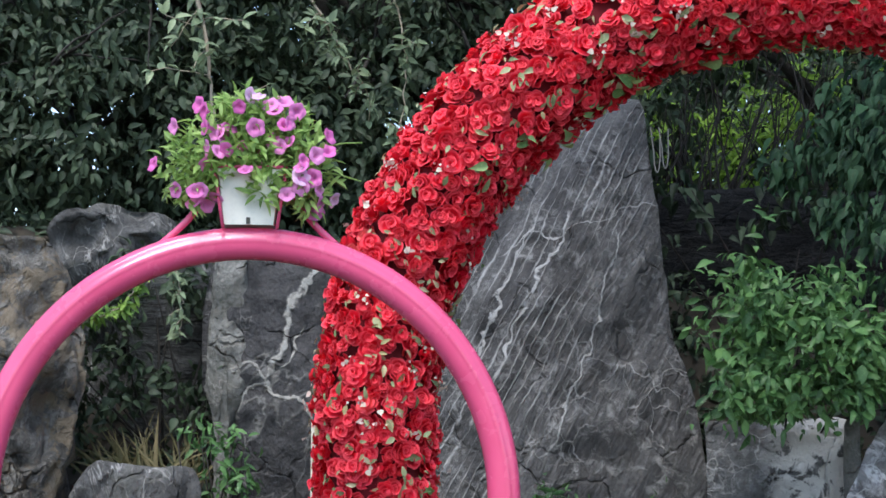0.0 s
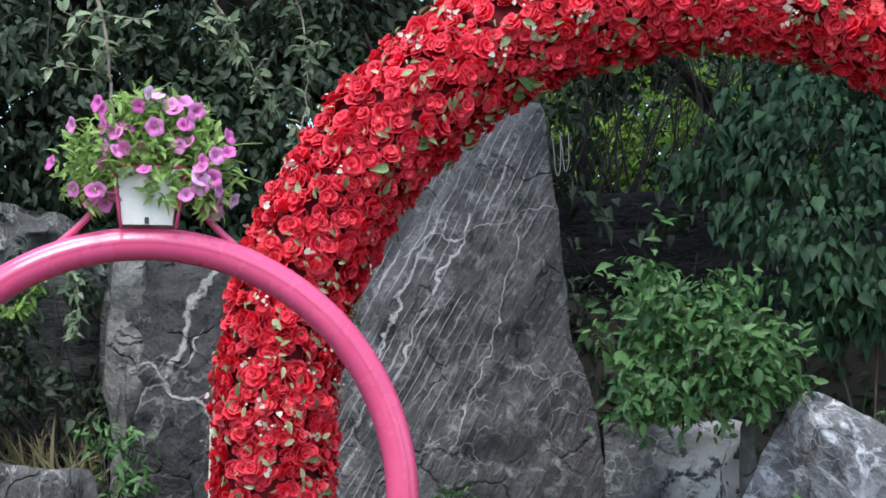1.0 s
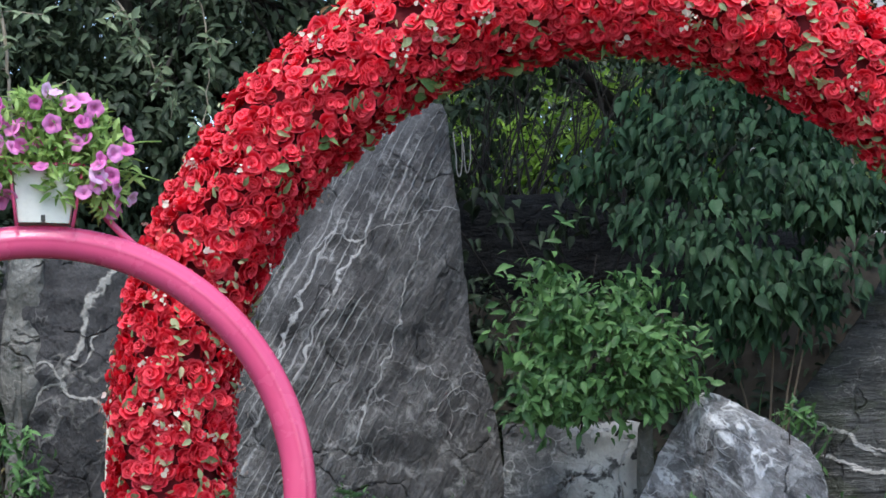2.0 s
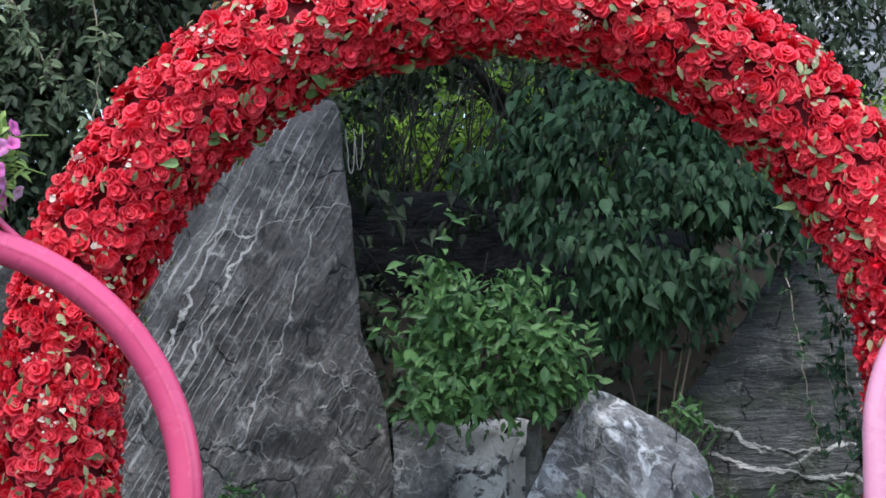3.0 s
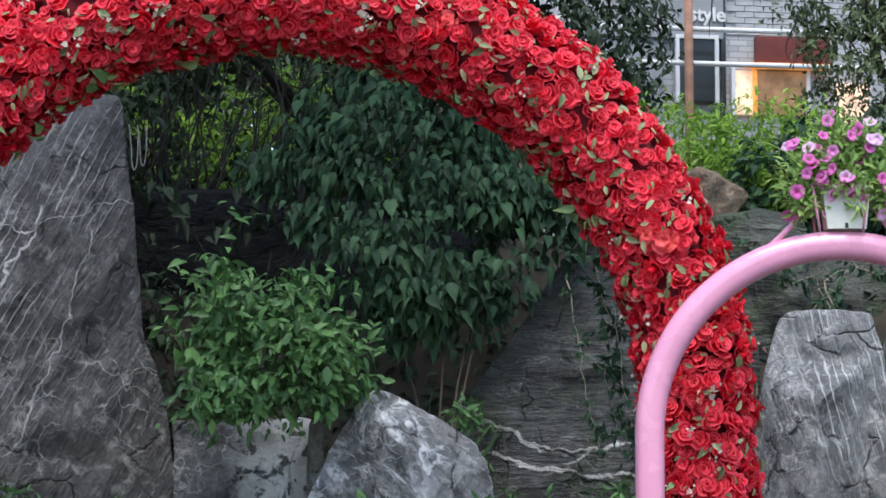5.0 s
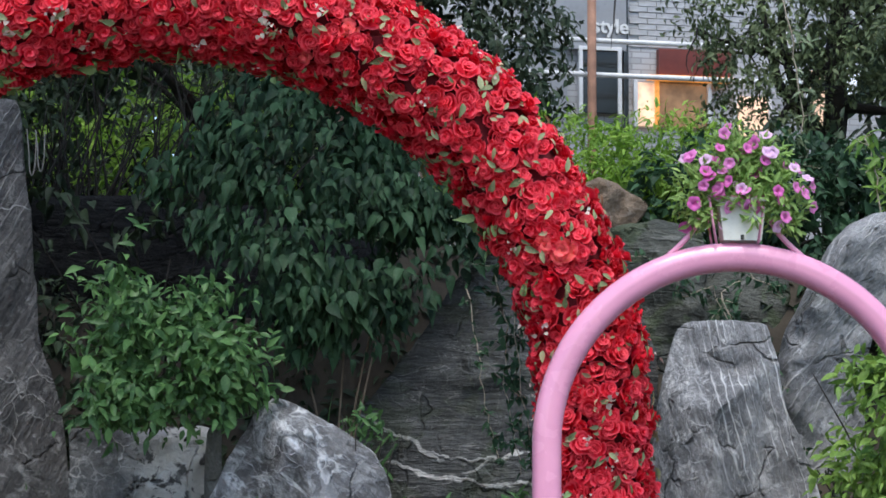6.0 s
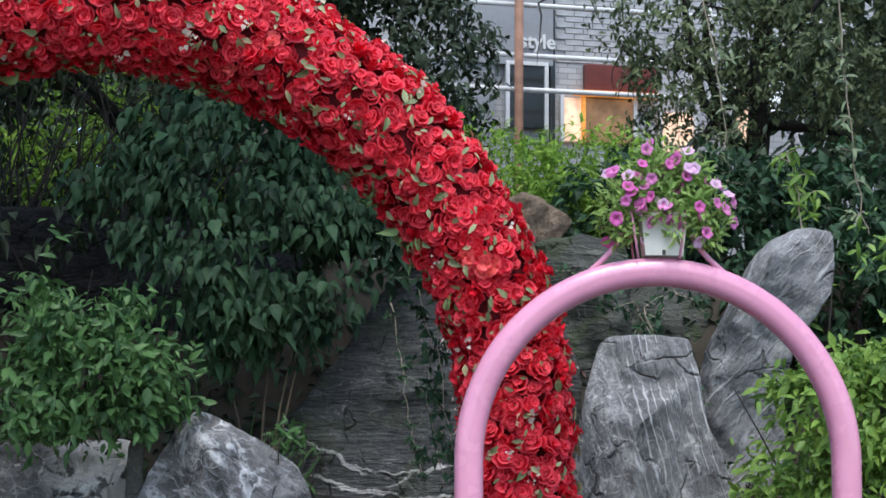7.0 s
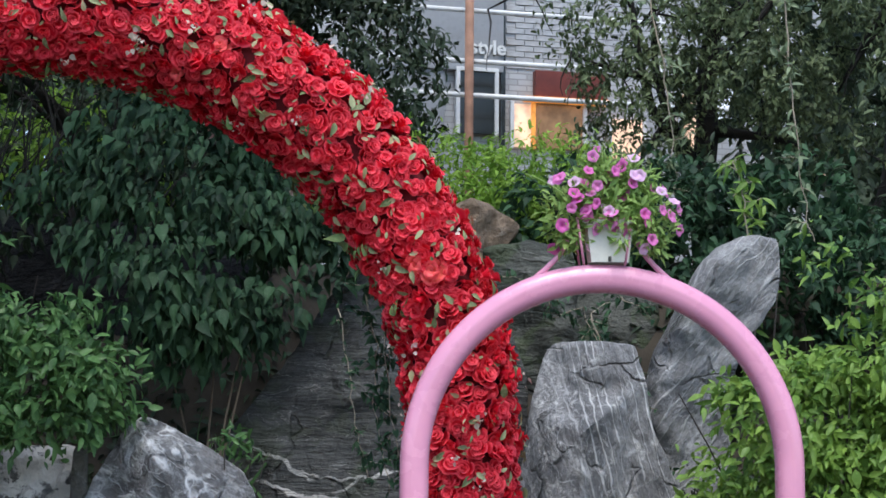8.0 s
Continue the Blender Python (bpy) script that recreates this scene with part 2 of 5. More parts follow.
def plain_material(name, colour, rough=0.6, metal=0.0, var=0.25, scale=8.0, relief=0.15):
    m, n, l, b = material(name)
    v = mapped(n, l)
    a = noisen(n, l, v, scale, 6.0, 0.6)
    f = noisen(n, l, v, scale * 9, 4.0, 0.6)
    col = mixc(n, l, ramp(n, l, a, 0.3, 0.7), tuple(c * (1 - var) for c in colour), tuple(min(1, c * (1 + var * 0.5)) for c in colour))
    col = mixc(n, l, ramp(n, l, f, 0.45, 0.8, 0.0, 0.3), col, tuple(c * 0.6 for c in colour))
    l.new(col, b.inputs["Base Color"])
    b.inputs["Roughness"].default_value, b.inputs["Metallic"].default_value = rough, metal
    bump(n, l, f, relief, 0.01, b)
    return m


def petal_material(name, dark, mid, pale, pale_share, rim, thin):
    m, n, l, b = material(name)
    at = n.new("ShaderNodeAttribute")
    at.attribute_name = "tone"
    info = n.new("ShaderNodeObjectInfo")
    t = mathn(n, l, "FRACT", mathn(n, l, "ADD", at.outputs["Fac"], info.outputs["Random"]))
    c = mixc(n, l, t, dark, mid)
    c = mixc(n, l, ramp(n, l, mathn(n, l, "FRACT", mathn(n, l, "MULTIPLY", t, 7.31)), 1 - pale_share, 1 - pale_share + 0.02), c, pale)
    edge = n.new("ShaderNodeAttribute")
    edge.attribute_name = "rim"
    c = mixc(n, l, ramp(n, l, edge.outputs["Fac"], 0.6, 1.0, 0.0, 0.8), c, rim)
    geo = n.new("ShaderNodeTexCoord")
    f = noisen(n, l, geo.outputs["Object"], 90.0, 3.0)
    c = mixc(n, l, ramp(n, l, f, 0.4, 0.75, 0.0, 0.25), c, dark)
    l.new(c, b.inputs["Base Color"])
    b.inputs["Roughness"].default_value = 0.55
    b.inputs["Specular IOR Level"].default_value = 0.3
    tr = n.new("ShaderNodeBsdfTranslucent")
    l.new(c, tr.inputs["Color"])
    mx = n.new("ShaderNodeMixShader")
    mx.inputs[0].default_value = thin
    l.new(b.outputs[0], mx.inputs[1])
    l.new(tr.outputs[0], mx.inputs[2])
    l.new(mx.outputs[0], n["Material Output"].inputs["Surface"])
    return m


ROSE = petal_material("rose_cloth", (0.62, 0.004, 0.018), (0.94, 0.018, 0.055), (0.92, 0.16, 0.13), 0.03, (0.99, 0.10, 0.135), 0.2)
ROSE_LEAF = leaf_material("rose_leaf_cloth", (0.10, 0.14, 0.05), (0.44, 0.46, 0.25), 0.5, 0.15)
PALE_LEAF = leaf_material("pale_leaf_cloth", (0.30, 0.27, 0.12), (0.58, 0.48, 0.30), 0.55, 0.15)
IVY_LEAF = leaf_material("ivy_cloth", (0.10, 0.20, 0.06), (0.34, 0.48, 0.20), 0.5, 0.15)
FILLER = leaf_material("filler_flower", (0.55, 0.52, 0.40), (0.75, 0.55, 0.50), 0.5, 0.2)
FOAM = plain_material("dark_foam", (0.14, 0.006, 0.012), 0.9)
ROPE = plain_material("grey_rope", (0.2, 0.195, 0.18), 0.85)
CREAM = plain_material("cream_fabric", (0.62, 0.58, 0.47), 0.7)
HOT_PINK = paint_material("hot_pink_paint", (0.72, 0.085, 0.20), 0.2)
PALE_PINK = paint_material("pale_pink_paint", (0.76, 0.32, 0.46), 0.22)
POT = plain_material("white_plastic", (0.74, 0.72, 0.64), 0.4, 0, 0.12, 5.0, 0.05)
SLOT = plain_material("pot_slot_dark", (0.05, 0.05, 0.04), 0.7)
PETUNIA = petal_material("petunia_petal", (0.72, 0.14, 0.46), (0.85, 0.33, 0.65), (0.84, 0.55, 0.78), 0.15, (0.76, 0.30, 0.64), 0.25)
PETUNIA_GREEN = leaf_material("petunia_leaf", (0.15, 0.27, 0.06), (0.42, 0.60, 0.18), 0.45, 0.35)
SLAB = rock_material("striated_slate", (0.056, 0.054, 0.053), (0.165, 0.160, 0.155), (0.50, 0.49, 0.47), -27, (2.2, 1, 0.4), 6.0, 0.15, 0.85, 2.2, 0.95, (), 0.0, ((-0.36, 2.44, 0.38, 2.70, 0.005), (-0.42, 1.75, -0.02, 2.65, 0.011), (-0.1, 1.5, 0.2, 2.5, 0.008), (-0.55, 1.8, -0.18, 2.6, 0.01)), (21.0, 3.0, 1.3, 0, 3.2), 0.97, 0.4, fade=(-1.15, -0.6))
LOW_ROCK = rock_material("grey_weathered_stone", (0.06, 0.06, 0.058), (0.165, 0.163, 0.157), (0.50, 0.49, 0.46), 8, (1.8, 1, 0.6), 4.0, 0.05, 0.7, 2.2, 0.5, (0.13, 0.13, 0.11), 0.3, (), (), 0.7, 0.6)
TAN_ROCK = rock_material("tan_weathered_stone", (0.17, 0.12, 0.08), (0.42, 0.31, 0.22), (0.45, 0.40, 0.34), 30, (1, 1, 1.4), 4.0, 0.04, 0.4, 3.0, 0.4, (0.20, 0.15, 0.10), 0.4)
# Pale tone mixes weathering with the light on the slate's side.
EDGE_ROCK = rock_material("weathered_lit_slate_edge", (0.12, 0.12, 0.105), (0.30, 0.295, 0.265), (0.42, 0.41, 0.37), 15, (1.3, 1, 0.8), 4.0, 0.04, 0.5, 2.6, 0.3, (0.10, 0.10, 0.08), 0.3)
LEAN_ROCK = rock_material("tilted_gneiss", (0.19, 0.192, 0.195), (0.42, 0.42, 0.415), (0.70, 0.70, 0.69), -38, (1.6, 1, 0.5), 7.0, 0.12, 0.6, 2.4, 0.4, (0.12, 0.13, 0.09), 0.25, (), (16.0, 5.0, 1.8, 0, 3.0), 0.9, 0.6)
DARK_ROCK = rock_material("dark_slate", (0.038, 0.038, 0.039), (0.095, 0.092, 0.091), (0.42, 0.41, 0.37), 10, (1.4, 1, 1), 2.0, 0.02, 0.4, 1.2, 0.25, (), 0.0,
                          ((0.31, 2.43, 0.02, 1.88, 0.018), (-0.17, 1.98, 0.27, 1.62, 0.012), (0.02, 1.88, -0.12, 1.70, 0.008), (0.08, 1.90, 0.22, 2.10, 0.007)))
BROWN_ROCK = rock_material("brown_weathered_stone", (0.06, 0.057, 0.051), (0.225, 0.21, 0.185), (0.48, 0.46, 0.42), 40, (1, 1, 1.6), 4.0, 0.06, 0.6, 3.0, 0.5, (0.21, 0.165, 0.11), 0.7, (), (), 1.0, 0.9, 8.0)
PALE_ROCK = rock_material("pale_veined_stone", (0.14, 0.137, 0.135), (0.35, 0.345, 0.338), (0.84, 0.84, 0.83), -35, (1, 1, 2.2), 5.0, 0.28, 1.0, 2.2, 1.0, (0.74, 0.74, 0.73), 0.3, (), (), 1.0, 0.5, 7.0)
BANDED = rock_material("banded_gneiss", (0.13, 0.132, 0.135), (0.38, 0.38, 0.378), (0.88, 0.88, 0.87), 15, (2.0, 1, 0.4), 7.0, 0.2, 0.9, 2.4, 0.4, (), 0.0, (), (24.0, 5.0, 1.6, 0, 2.6), 0.97, 0.6, fade=(0.54, 0.26))
FLAT_ROCK = rock_material("bedded_slate", (0.06, 0.062, 0.061), (0.14, 0.144, 0.138), (0.62, 0.61, 0.58), 0, (0.7, 1, 4.5), 4.0, 0.02, 0.5, 1.6, 0.25, (0.09, 0.11, 0.06), 0.3,
                          ((-0.66, 1.70, -0.22, 1.52, 0.014), (-0.60, 1.48, 0.10, 1.36, 0.015), (-0.2, 1.40, 0.5, 1.34, 0.012), (-0.3, 1.56, 0.2, 1.5, 0.008), (-0.1, 1.44, 0.0, 1.52, 0.01)))
STAINED = rock_material("lime_stained_stone", (0.09, 0.092, 0.092), (0.18, 0.18, 0.175), (0.6, 0.6, 0.57), 0, (1, 1, 1), 3.0, 0.1, 0.7, 2.4, 0.8, (0.76, 0.75, 0.71), 0.95, (), (), 0.8, 0.6, 8.0, (), (-0.02, 0.14), 0.49)
# Deep shade of the recess is put into this near-black stone colour.
WALL_ROCK = rock_material("shade_toned_wall_stone", (0.008, 0.0085, 0.0095), (0.02, 0.021, 0.022), (0.08, 0.08, 0.08), 0, (0.8, 1, 2.0), 2.0, 0.02, 0.15, 1.4, 0.3)
MOSS_WALL = rock_material("mossy_wall_stone", (0.06, 0.065, 0.055), (0.14, 0.145, 0.125), (0.3, 0.3, 0.27), 0, (0.8, 1, 2.5), 2.0, 0.03, 0.5, 1.6, 0.4, (0.07, 0.10, 0.04), 0.5)
SOIL = plain_material("dark_soil", (0.055, 0.045, 0.032), 0.95, 0, 0.4, 3.0, 0.6)
BARK = plain_material("dark_bark", (0.028, 0.024, 0.02), 0.9, 0, 0.4, 14.0, 0.6)
TWIG = plain_material("pale_twig", (0.38, 0.32, 0.24), 0.8, 0, 0.3, 14.0, 0.3)
OLD_STEM = plain_material("brown_stem", (0.17, 0.13, 0.09), 0.85, 0, 0.3, 14.0, 0.3)
DARK_LEAF = leaf_material("dark_tree_leaf", (0.013, 0.025, 0.014), (0.07, 0.105, 0.056), 0.55, 0.15)
GREY_LEAF = leaf_material("grey_tree_leaf", (0.04, 0.06, 0.028), (0.22, 0.28, 0.13), 0.55, 0.2)
SPRIG_LEAF = leaf_material("sprig_leaf", (0.11, 0.16, 0.09), (0.27, 0.34, 0.19), 0.45, 0.2)
VINE_LEAF = leaf_material("vine_leaf", (0.007, 0.024, 0.014), (0.062, 0.142, 0.062), 0.6, 0.25)
BUSH_LEAF = leaf_material("bush_leaf", (0.024, 0.072, 0.028), (0.15, 0.30, 0.095), 0.4, 0.25)
BRIGHT_LEAF = leaf_material("bright_shrub_leaf", (0.06, 0.15, 0.025), (0.29, 0.45, 0.09), 0.42, 0.3)
# Sunlight on the hedges is put into this bright leaf colour.
HEDGE_LEAF = leaf_material("sunlit_hedge_leaf", (0.10, 0.22, 0.03), (0.40, 0.62, 0.10), 0.5, 0.4)
GRASS = leaf_material("dry_grass_blade", (0.05, 0.06, 0.02), (0.22, 0.18, 0.09), 0.6, 0.2)

# ---- ground: level yard in front, a planted bank behind the stones, a terrace above ----
def smooth(a, b, v):
    t = min(1.0, max(0.0, (v - a) / (b - a)))
    return t * t * (3 - 2 * t)


def ground_z(x, y):
    r = math.hypot(x, y)
    side = smooth(-0.1, 0.35, y / max(r, 0.01))
    h = 1.4 * smooth(8.3, 9.0, r) + 1.25 * smooth(9.0, 9.9, r) + 0.35 * smooth(10, 16, r)
    bumps = 0.07 * noise.fractal(Vector((x * 1.3, y * 1.3, 0.0)), 1.0, 2.0, 4) * smooth(7.9, 8.6, r)
    return side * (h + bumps)


gv, gf = [], []
radii_ = [0.01] + list(np.linspace(1.0, 7.6, 8)) + list(np.linspace(7.8, 10.6, 40)) + [11.2, 12, 13, 14.5, 16, 19, 24, 32, 45, 70, 120, 300, 900, 2500]
SPOKES = 240
for r_ in radii_:
    for k in range(SPOKES):
        w_ = 2 * math.pi * k / SPOKES
        x_, y_ = r_ * math.sin(w_), r_ * math.cos(w_)
        gv.append((x_, y_, ground_z(x_, y_)))
for i in range(len(radii_) - 1):
    for k in range(SPOKES):
        n_ = (k + 1) % SPOKES
        gf.append((i * SPOKES + k, (i + 1) * SPOKES + k, (i + 1) * SPOKES + n_, i * SPOKES + n_))
tagged(link_mesh("ground", gv, gf, SOIL), "dark bare soil ground rising in a planted bank", "ground", "", "structure")


# ---- stones ----
def rock(name, label, at, rz, outline, depth, bulge, mat, seed, base, relief=0.03, n=110, rings=30, sharp=3.0, category="boulder", group="stones of the rockery", facets=()):
    """A standing stone: its outline seen from the yard, a broken front of a few facets, a rough back."""
    r = np.random.default_rng(seed)
    pts = np.array(outline, float)
    low = pts[:, 1] < pts[:, 1].min() + 0.03
    first = [k for k in range(len(pts)) if low[k] and low[(k + 1) % len(pts)]][0]
    pts = np.roll(pts, -(first + 1), 0)
    crown = len(pts)
    wide = pts[-1, 0] - pts[0, 0]
    pts = np.vstack([pts, (pts[-1, 0] + 0.1 * wide, base), (pts[0, 0] - 0.1 * wide, base)])
    loop = np.vstack([pts, pts[:1]])
    seg = np.r_[0, np.cumsum(np.linalg.norm(np.diff(loop, axis=0), axis=1))]
    q = np.linspace(0, seg[-1], n, endpoint=False)
    ring = np.stack([np.interp(q, seg, loop[:, 0]), np.interp(q, seg, loop[:, 1])], 1)
    for _ in range(1):
        ring = ring * 0.6 + 0.2 * (np.roll(ring, 1, 0) + np.roll(ring, -1, 0))
    vis = pts[:crown]
    c = np.array([ring[:, 0].mean(), (vis[:, 1].max() + vis[:, 1].min()) / 2])
    size = np.abs(vis - c).max()
    planes = [(r.uniform(0.6, 0.95), r.uniform(-0.9, 0.9), r.uniform(-0.8, 0.5)) for _ in range(5)]
    planes = list(facets) or planes
    verts, faces = [], []

    def put(p, y):
        verts.append(Vector((p[0], y, p[1])))
    for k in range(rings):
        f = k / rings
        prof = 1 - (1 - f) ** sharp
        for p in ring:
            e = c + (p - c) * (1 - f)
            d = (e - c) / size
            h = min(1.0, min(a + bx * d[0] + bz * d[1] for a, bx, bz in planes))
            put(e, -bulge * prof * max(h, 0.1))
    put(c, -bulge * min(1.0, min(p[0] for p in planes)))
    mid = len(verts) - 1
    back = []
    for s, y in ((1.0, 0.45), (0.94, 0.85), (0.6, 1.0)):
        back.append(len(verts))
        for p in ring:
            put(c + (p - c) * s, depth * y)
    put(c, depth)
    end = len(verts) - 1
    for k in range(rings - 1):
        for i in range(n):
            j = (i + 1) % n
            faces.append((k * n + i, (k + 1) * n + i, (k + 1) * n + j, k * n + j))
    for i in range(n):
        j = (i + 1) % n
        faces.append(((rings - 1) * n + i, mid, (rings - 1) * n + j))
        faces.append((i, j, back[0] + j, back[0] + i))
        for a, b in zip(back, back[1:]):
            faces.append((a + i, a + j, b + j, b + i))
        faces.append((back[-1] + i, back[-1] + j, end))
    out = []
    for v in verts:
        o = v + Vector((seed * 3.7, seed * 1.3, 0))
        d = noise.noise_vector(o * 2.2) * relief * 0.7 + noise.noise_vector(o * 6.5) * relief * 0.55 + noise.noise_vector(o * 14) * relief * 0.4
        d.y += (abs(noise.noise(o * 3.7)) + 0.5 * abs(noise.noise(o * 9.0))) * relief * 1.6
        out.append((v.x + d.x * 0.9, v.y + d.y * 1.2, v.z + d.z * 0.9))
    ob = link_mesh(name, out, faces, mat)
    ob.matrix_basis = pose(at[0], at[1], 0, 0, 0, rz)
    return tagged(ob, label, category, group)


rock("standing_stone", "tall grey slate slab with pale flowing veins, leaning to a point", (0.63, 8.68), -4.1,
     [(0.05, 3.16), (0.33, 3.2), (0.39, 2.76), (0.44, 2.34), (0.48, 2.02), (0.59, 1.69), (0.65, 1.21), (-0.82, 1.21), (-0.78, 1.48), (-0.74, 1.9), (-0.66, 2.22), (-0.5, 2.5), (-0.27, 2.86)],
     0.55, 0.34, SLAB, 3, -0.1, 0.026, 150, 44, 2.0, "standing stone")
rock("standing_stone", "dark slate slab crossed by one jagged white vein", (-0.88, 8.76), 5.7,
     [(-0.23, 2.43), (0.05, 2.47), (0.35, 2.44), (0.49, 2.15), (0.52, 1.22), (-0.18, 1.22), (-0.23, 1.49), (-0.19, 1.72), (-0.29, 1.79), (-0.28, 2.14)],
     0.5, 0.2, DARK_ROCK, 5, 0.3, 0.03, 110, 34, 6.0, "standing stone")
# Stands in for the dark slate's own side face, its light in the colour.
rock("stone_slab", "pale slab standing in for the lit, weathered side of the dark slate", (-1.02, 8.70), 6.5,
     [(-0.07, 2.46), (0.07, 2.47), (0.09, 2.2), (0.10, 1.95), (0.08, 1.74), (0.01, 1.62), (-0.07, 1.60), (-0.12, 1.78), (-0.10, 2.05), (-0.085, 2.3)], 0.3, 0.05, EDGE_ROCK, 59, 0.9, 0.022, 90, 20, 8.0, "slab", facets=[(0.9, 1.2, 0.1)])
rock("boulder", "weathered brown and grey boulder with pale lichen patches", (-1.80, 8.10), 12.5,
     [(-0.34, 2.45), (-0.14, 2.48), (0.03, 2.43), (0.12, 2.3), (0.19, 2.0), (0.23, 1.85), (0.15, 1.59), (0.13, 1.24), (-0.48, 1.25), (-0.52, 2.0)],
     0.55, 0.3, BROWN_ROCK, 8, -0.1, 0.075, 110, 30, 2.2)
rock("boulder", "rough grey boulder set high in the bank", (-1.63, 9.16), 10.1,
     [(-0.36, 2.62), (-0.3, 2.73), (-0.16, 2.75), (0.18, 2.72), (0.44, 2.49), (0.53, 2.18), (-0.32, 2.17)], 0.4, 0.22, LOW_ROCK, 11, 1.5, 0.07, 90, 22, 2.5)
rock("stone_slab", "dark flat stone slab set upright in the bank", (-1.36, 9.10), 8.5,
     [(-0.23, 2.33), (-0.02, 2.42), (0.22, 2.34), (0.24, 1.77), (-0.21, 1.77)], 0.3, 0.1, FLAT_ROCK, 13, 0.9, 0.025, 80, 20, 6.0, "slab")
rock("boulder", "low flat-topped grey boulder with a pale upper edge", (-1.31, 7.89), 9.4,
     [(-0.32, 1.26), (-0.26, 1.38), (-0.19, 1.46), (0.02, 1.43), (0.23, 1.43), (0.26, 1.35), (0.26, 1.25)], 0.5, 0.15, LOW_ROCK, 17, -0.1, 0.03, 90, 24, 3.5)
rock("stone_block", "square stone block with white lime stains", (1.62, 8.45), -10.8,
     [(-0.41, 1.64), (-0.17, 1.63), (0.2, 1.65), (0.27, 1.64), (0.28, 1.48), (0.22, 1.22), (-0.4, 1.22)], 0.5, 0.12, STAINED, 19, 0.0, 0.03, 100, 26, 7.0, "stone block")
rock("stone_slab", "thin upright grey stone stake beside the stained block", (1.815, 8.08), -12.6,
     [(-0.034, 1.63), (0.03, 1.66), (0.042, 1.22), (-0.04, 1.22)], 0.12, 0.03, EDGE_ROCK, 61, 0.9, 0.012, 60, 14, 4.0, "slab")
rock("boulder", "pointed grey boulder with white marbled veins", (2.23, 7.94), -15.7,
     [(-0.51, 1.23), (-0.39, 1.47), (-0.25, 1.69), (-0.175, 1.79), (-0.11, 1.755), (0.10, 1.65), (0.29, 1.53), (0.35, 1.43), (0.385, 1.24)], 0.5, 0.32, PALE_ROCK, 23, -0.1, 0.026, 140, 36, 3.2, facets=[(0.8, 1.5, 0.1), (0.85, -0.9, -0.7), (0.95, 0.2, -1.3)])
rock("standing_stone", "broad dark slate slab with level bedding and white seams", (3.21, 8.19), -21.4,
     [(-0.04, 2.56), (0.12, 2.52), (0.39, 2.38), (0.68, 2.24), (0.79, 2.02), (0.82, 1.22), (-0.73, 1.21), (-0.73, 1.59), (-0.66, 1.71), (-0.4, 2.03), (-0.24, 2.3)],
     0.5, 0.2, FLAT_ROCK, 29, 0.1, 0.03, 130, 36, 3.0, "standing stone")
rock("standing_stone", "pale grey banded standing stone with a blunt flat top", (4.03, 7.37), -28.6,
     [(-0.215, 2.13), (-0.02, 2.15), (0.185, 2.14), (0.205, 2.04), (0.26, 1.79), (0.34, 1.58), (0.41, 1.38), (-0.36, 1.38), (-0.31, 1.79), (-0.25, 2.02)],
     0.5, 0.3, BANDED, 31, 0.0, 0.022, 130, 36, 5.0, "standing stone", facets=[(1.0, 0.5, 0.0), (0.72, -1.5, 0.05), (0.72, 0.0, -1.5)])
rock("leaning_stone", "pale grey stone leaning in the bank", (4.83, 7.59), -32.5,
     [(0.02, 2.66), (0.16, 2.70), (0.295, 2.685), (0.305, 2.52), (0.29, 2.40), (0.17, 2.25), (0.10, 2.10), (0.04, 1.87), (-0.375, 1.87), (-0.345, 2.10), (-0.24, 2.28), (-0.137, 2.49), (-0.04, 2.62)],
     0.4, 0.2, LEAN_ROCK, 37, 1.0, 0.026, 170, 34, 9.0, facets=[(0.95, 0.9, -0.5), (0.7, -1.6, 0.6), (0.9, 0.2, 0.4)])
rock("boulder", "small brown boulder at the foot of the hedge", (4.03, 8.60), -25.1,
     [(-0.06, 2.99), (0.04, 2.94), (0.19, 2.82), (0.12, 2.74), (-0.02, 2.66), (-0.2, 2.66), (-0.2, 2.93)], 0.35, 0.16, TAN_ROCK, 41, 2.4, 0.04, 90, 22, 7.0, facets=[(0.9, 0.8, -0.4), (0.8, -1.0, 0.3)])
rock("stone_ledge", "mossy grey-brown stone ledge in the bank", (4.19, 8.41), -26.5,
     [(-0.22, 2.7), (0.01, 2.74), (0.22, 2.7), (0.25, 2.46), (-0.25, 2.46)], 0.4, 0.12, MOSS_WALL, 43, 1.9, 0.035, 80, 20, 5.0, "stone block")
rock("stone_block", "mossy grey stone block hung with creepers", (4.53, 8.46), -28.2,
     [(-0.39, 2.5), (-0.03, 2.53), (0.39, 2.48), (0.41, 1.88), (-0.39, 1.88)], 0.4, 0.1, MOSS_WALL, 47, 1.2, 0.03, 90, 22, 7.0, "stone block")
rock("stone_block", "large stone block whose dark colour holds its deep shade", (1.98, 9.39), -11.9,
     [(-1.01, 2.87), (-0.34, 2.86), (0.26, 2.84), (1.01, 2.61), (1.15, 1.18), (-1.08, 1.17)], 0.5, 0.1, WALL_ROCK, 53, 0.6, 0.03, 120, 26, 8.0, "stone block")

# ---- rose arch ----
ARCH_R, ARCH_Z = 1.63, 1.63
arch = thing("rose_arch", "round-topped garden arch thickly covered with red artificial roses", "flower arch", (1.338, 6.683, 0), -11.1)
LEG = ARCH_Z
ARCH_LEN = 2 * LEG + math.pi * ARCH_R


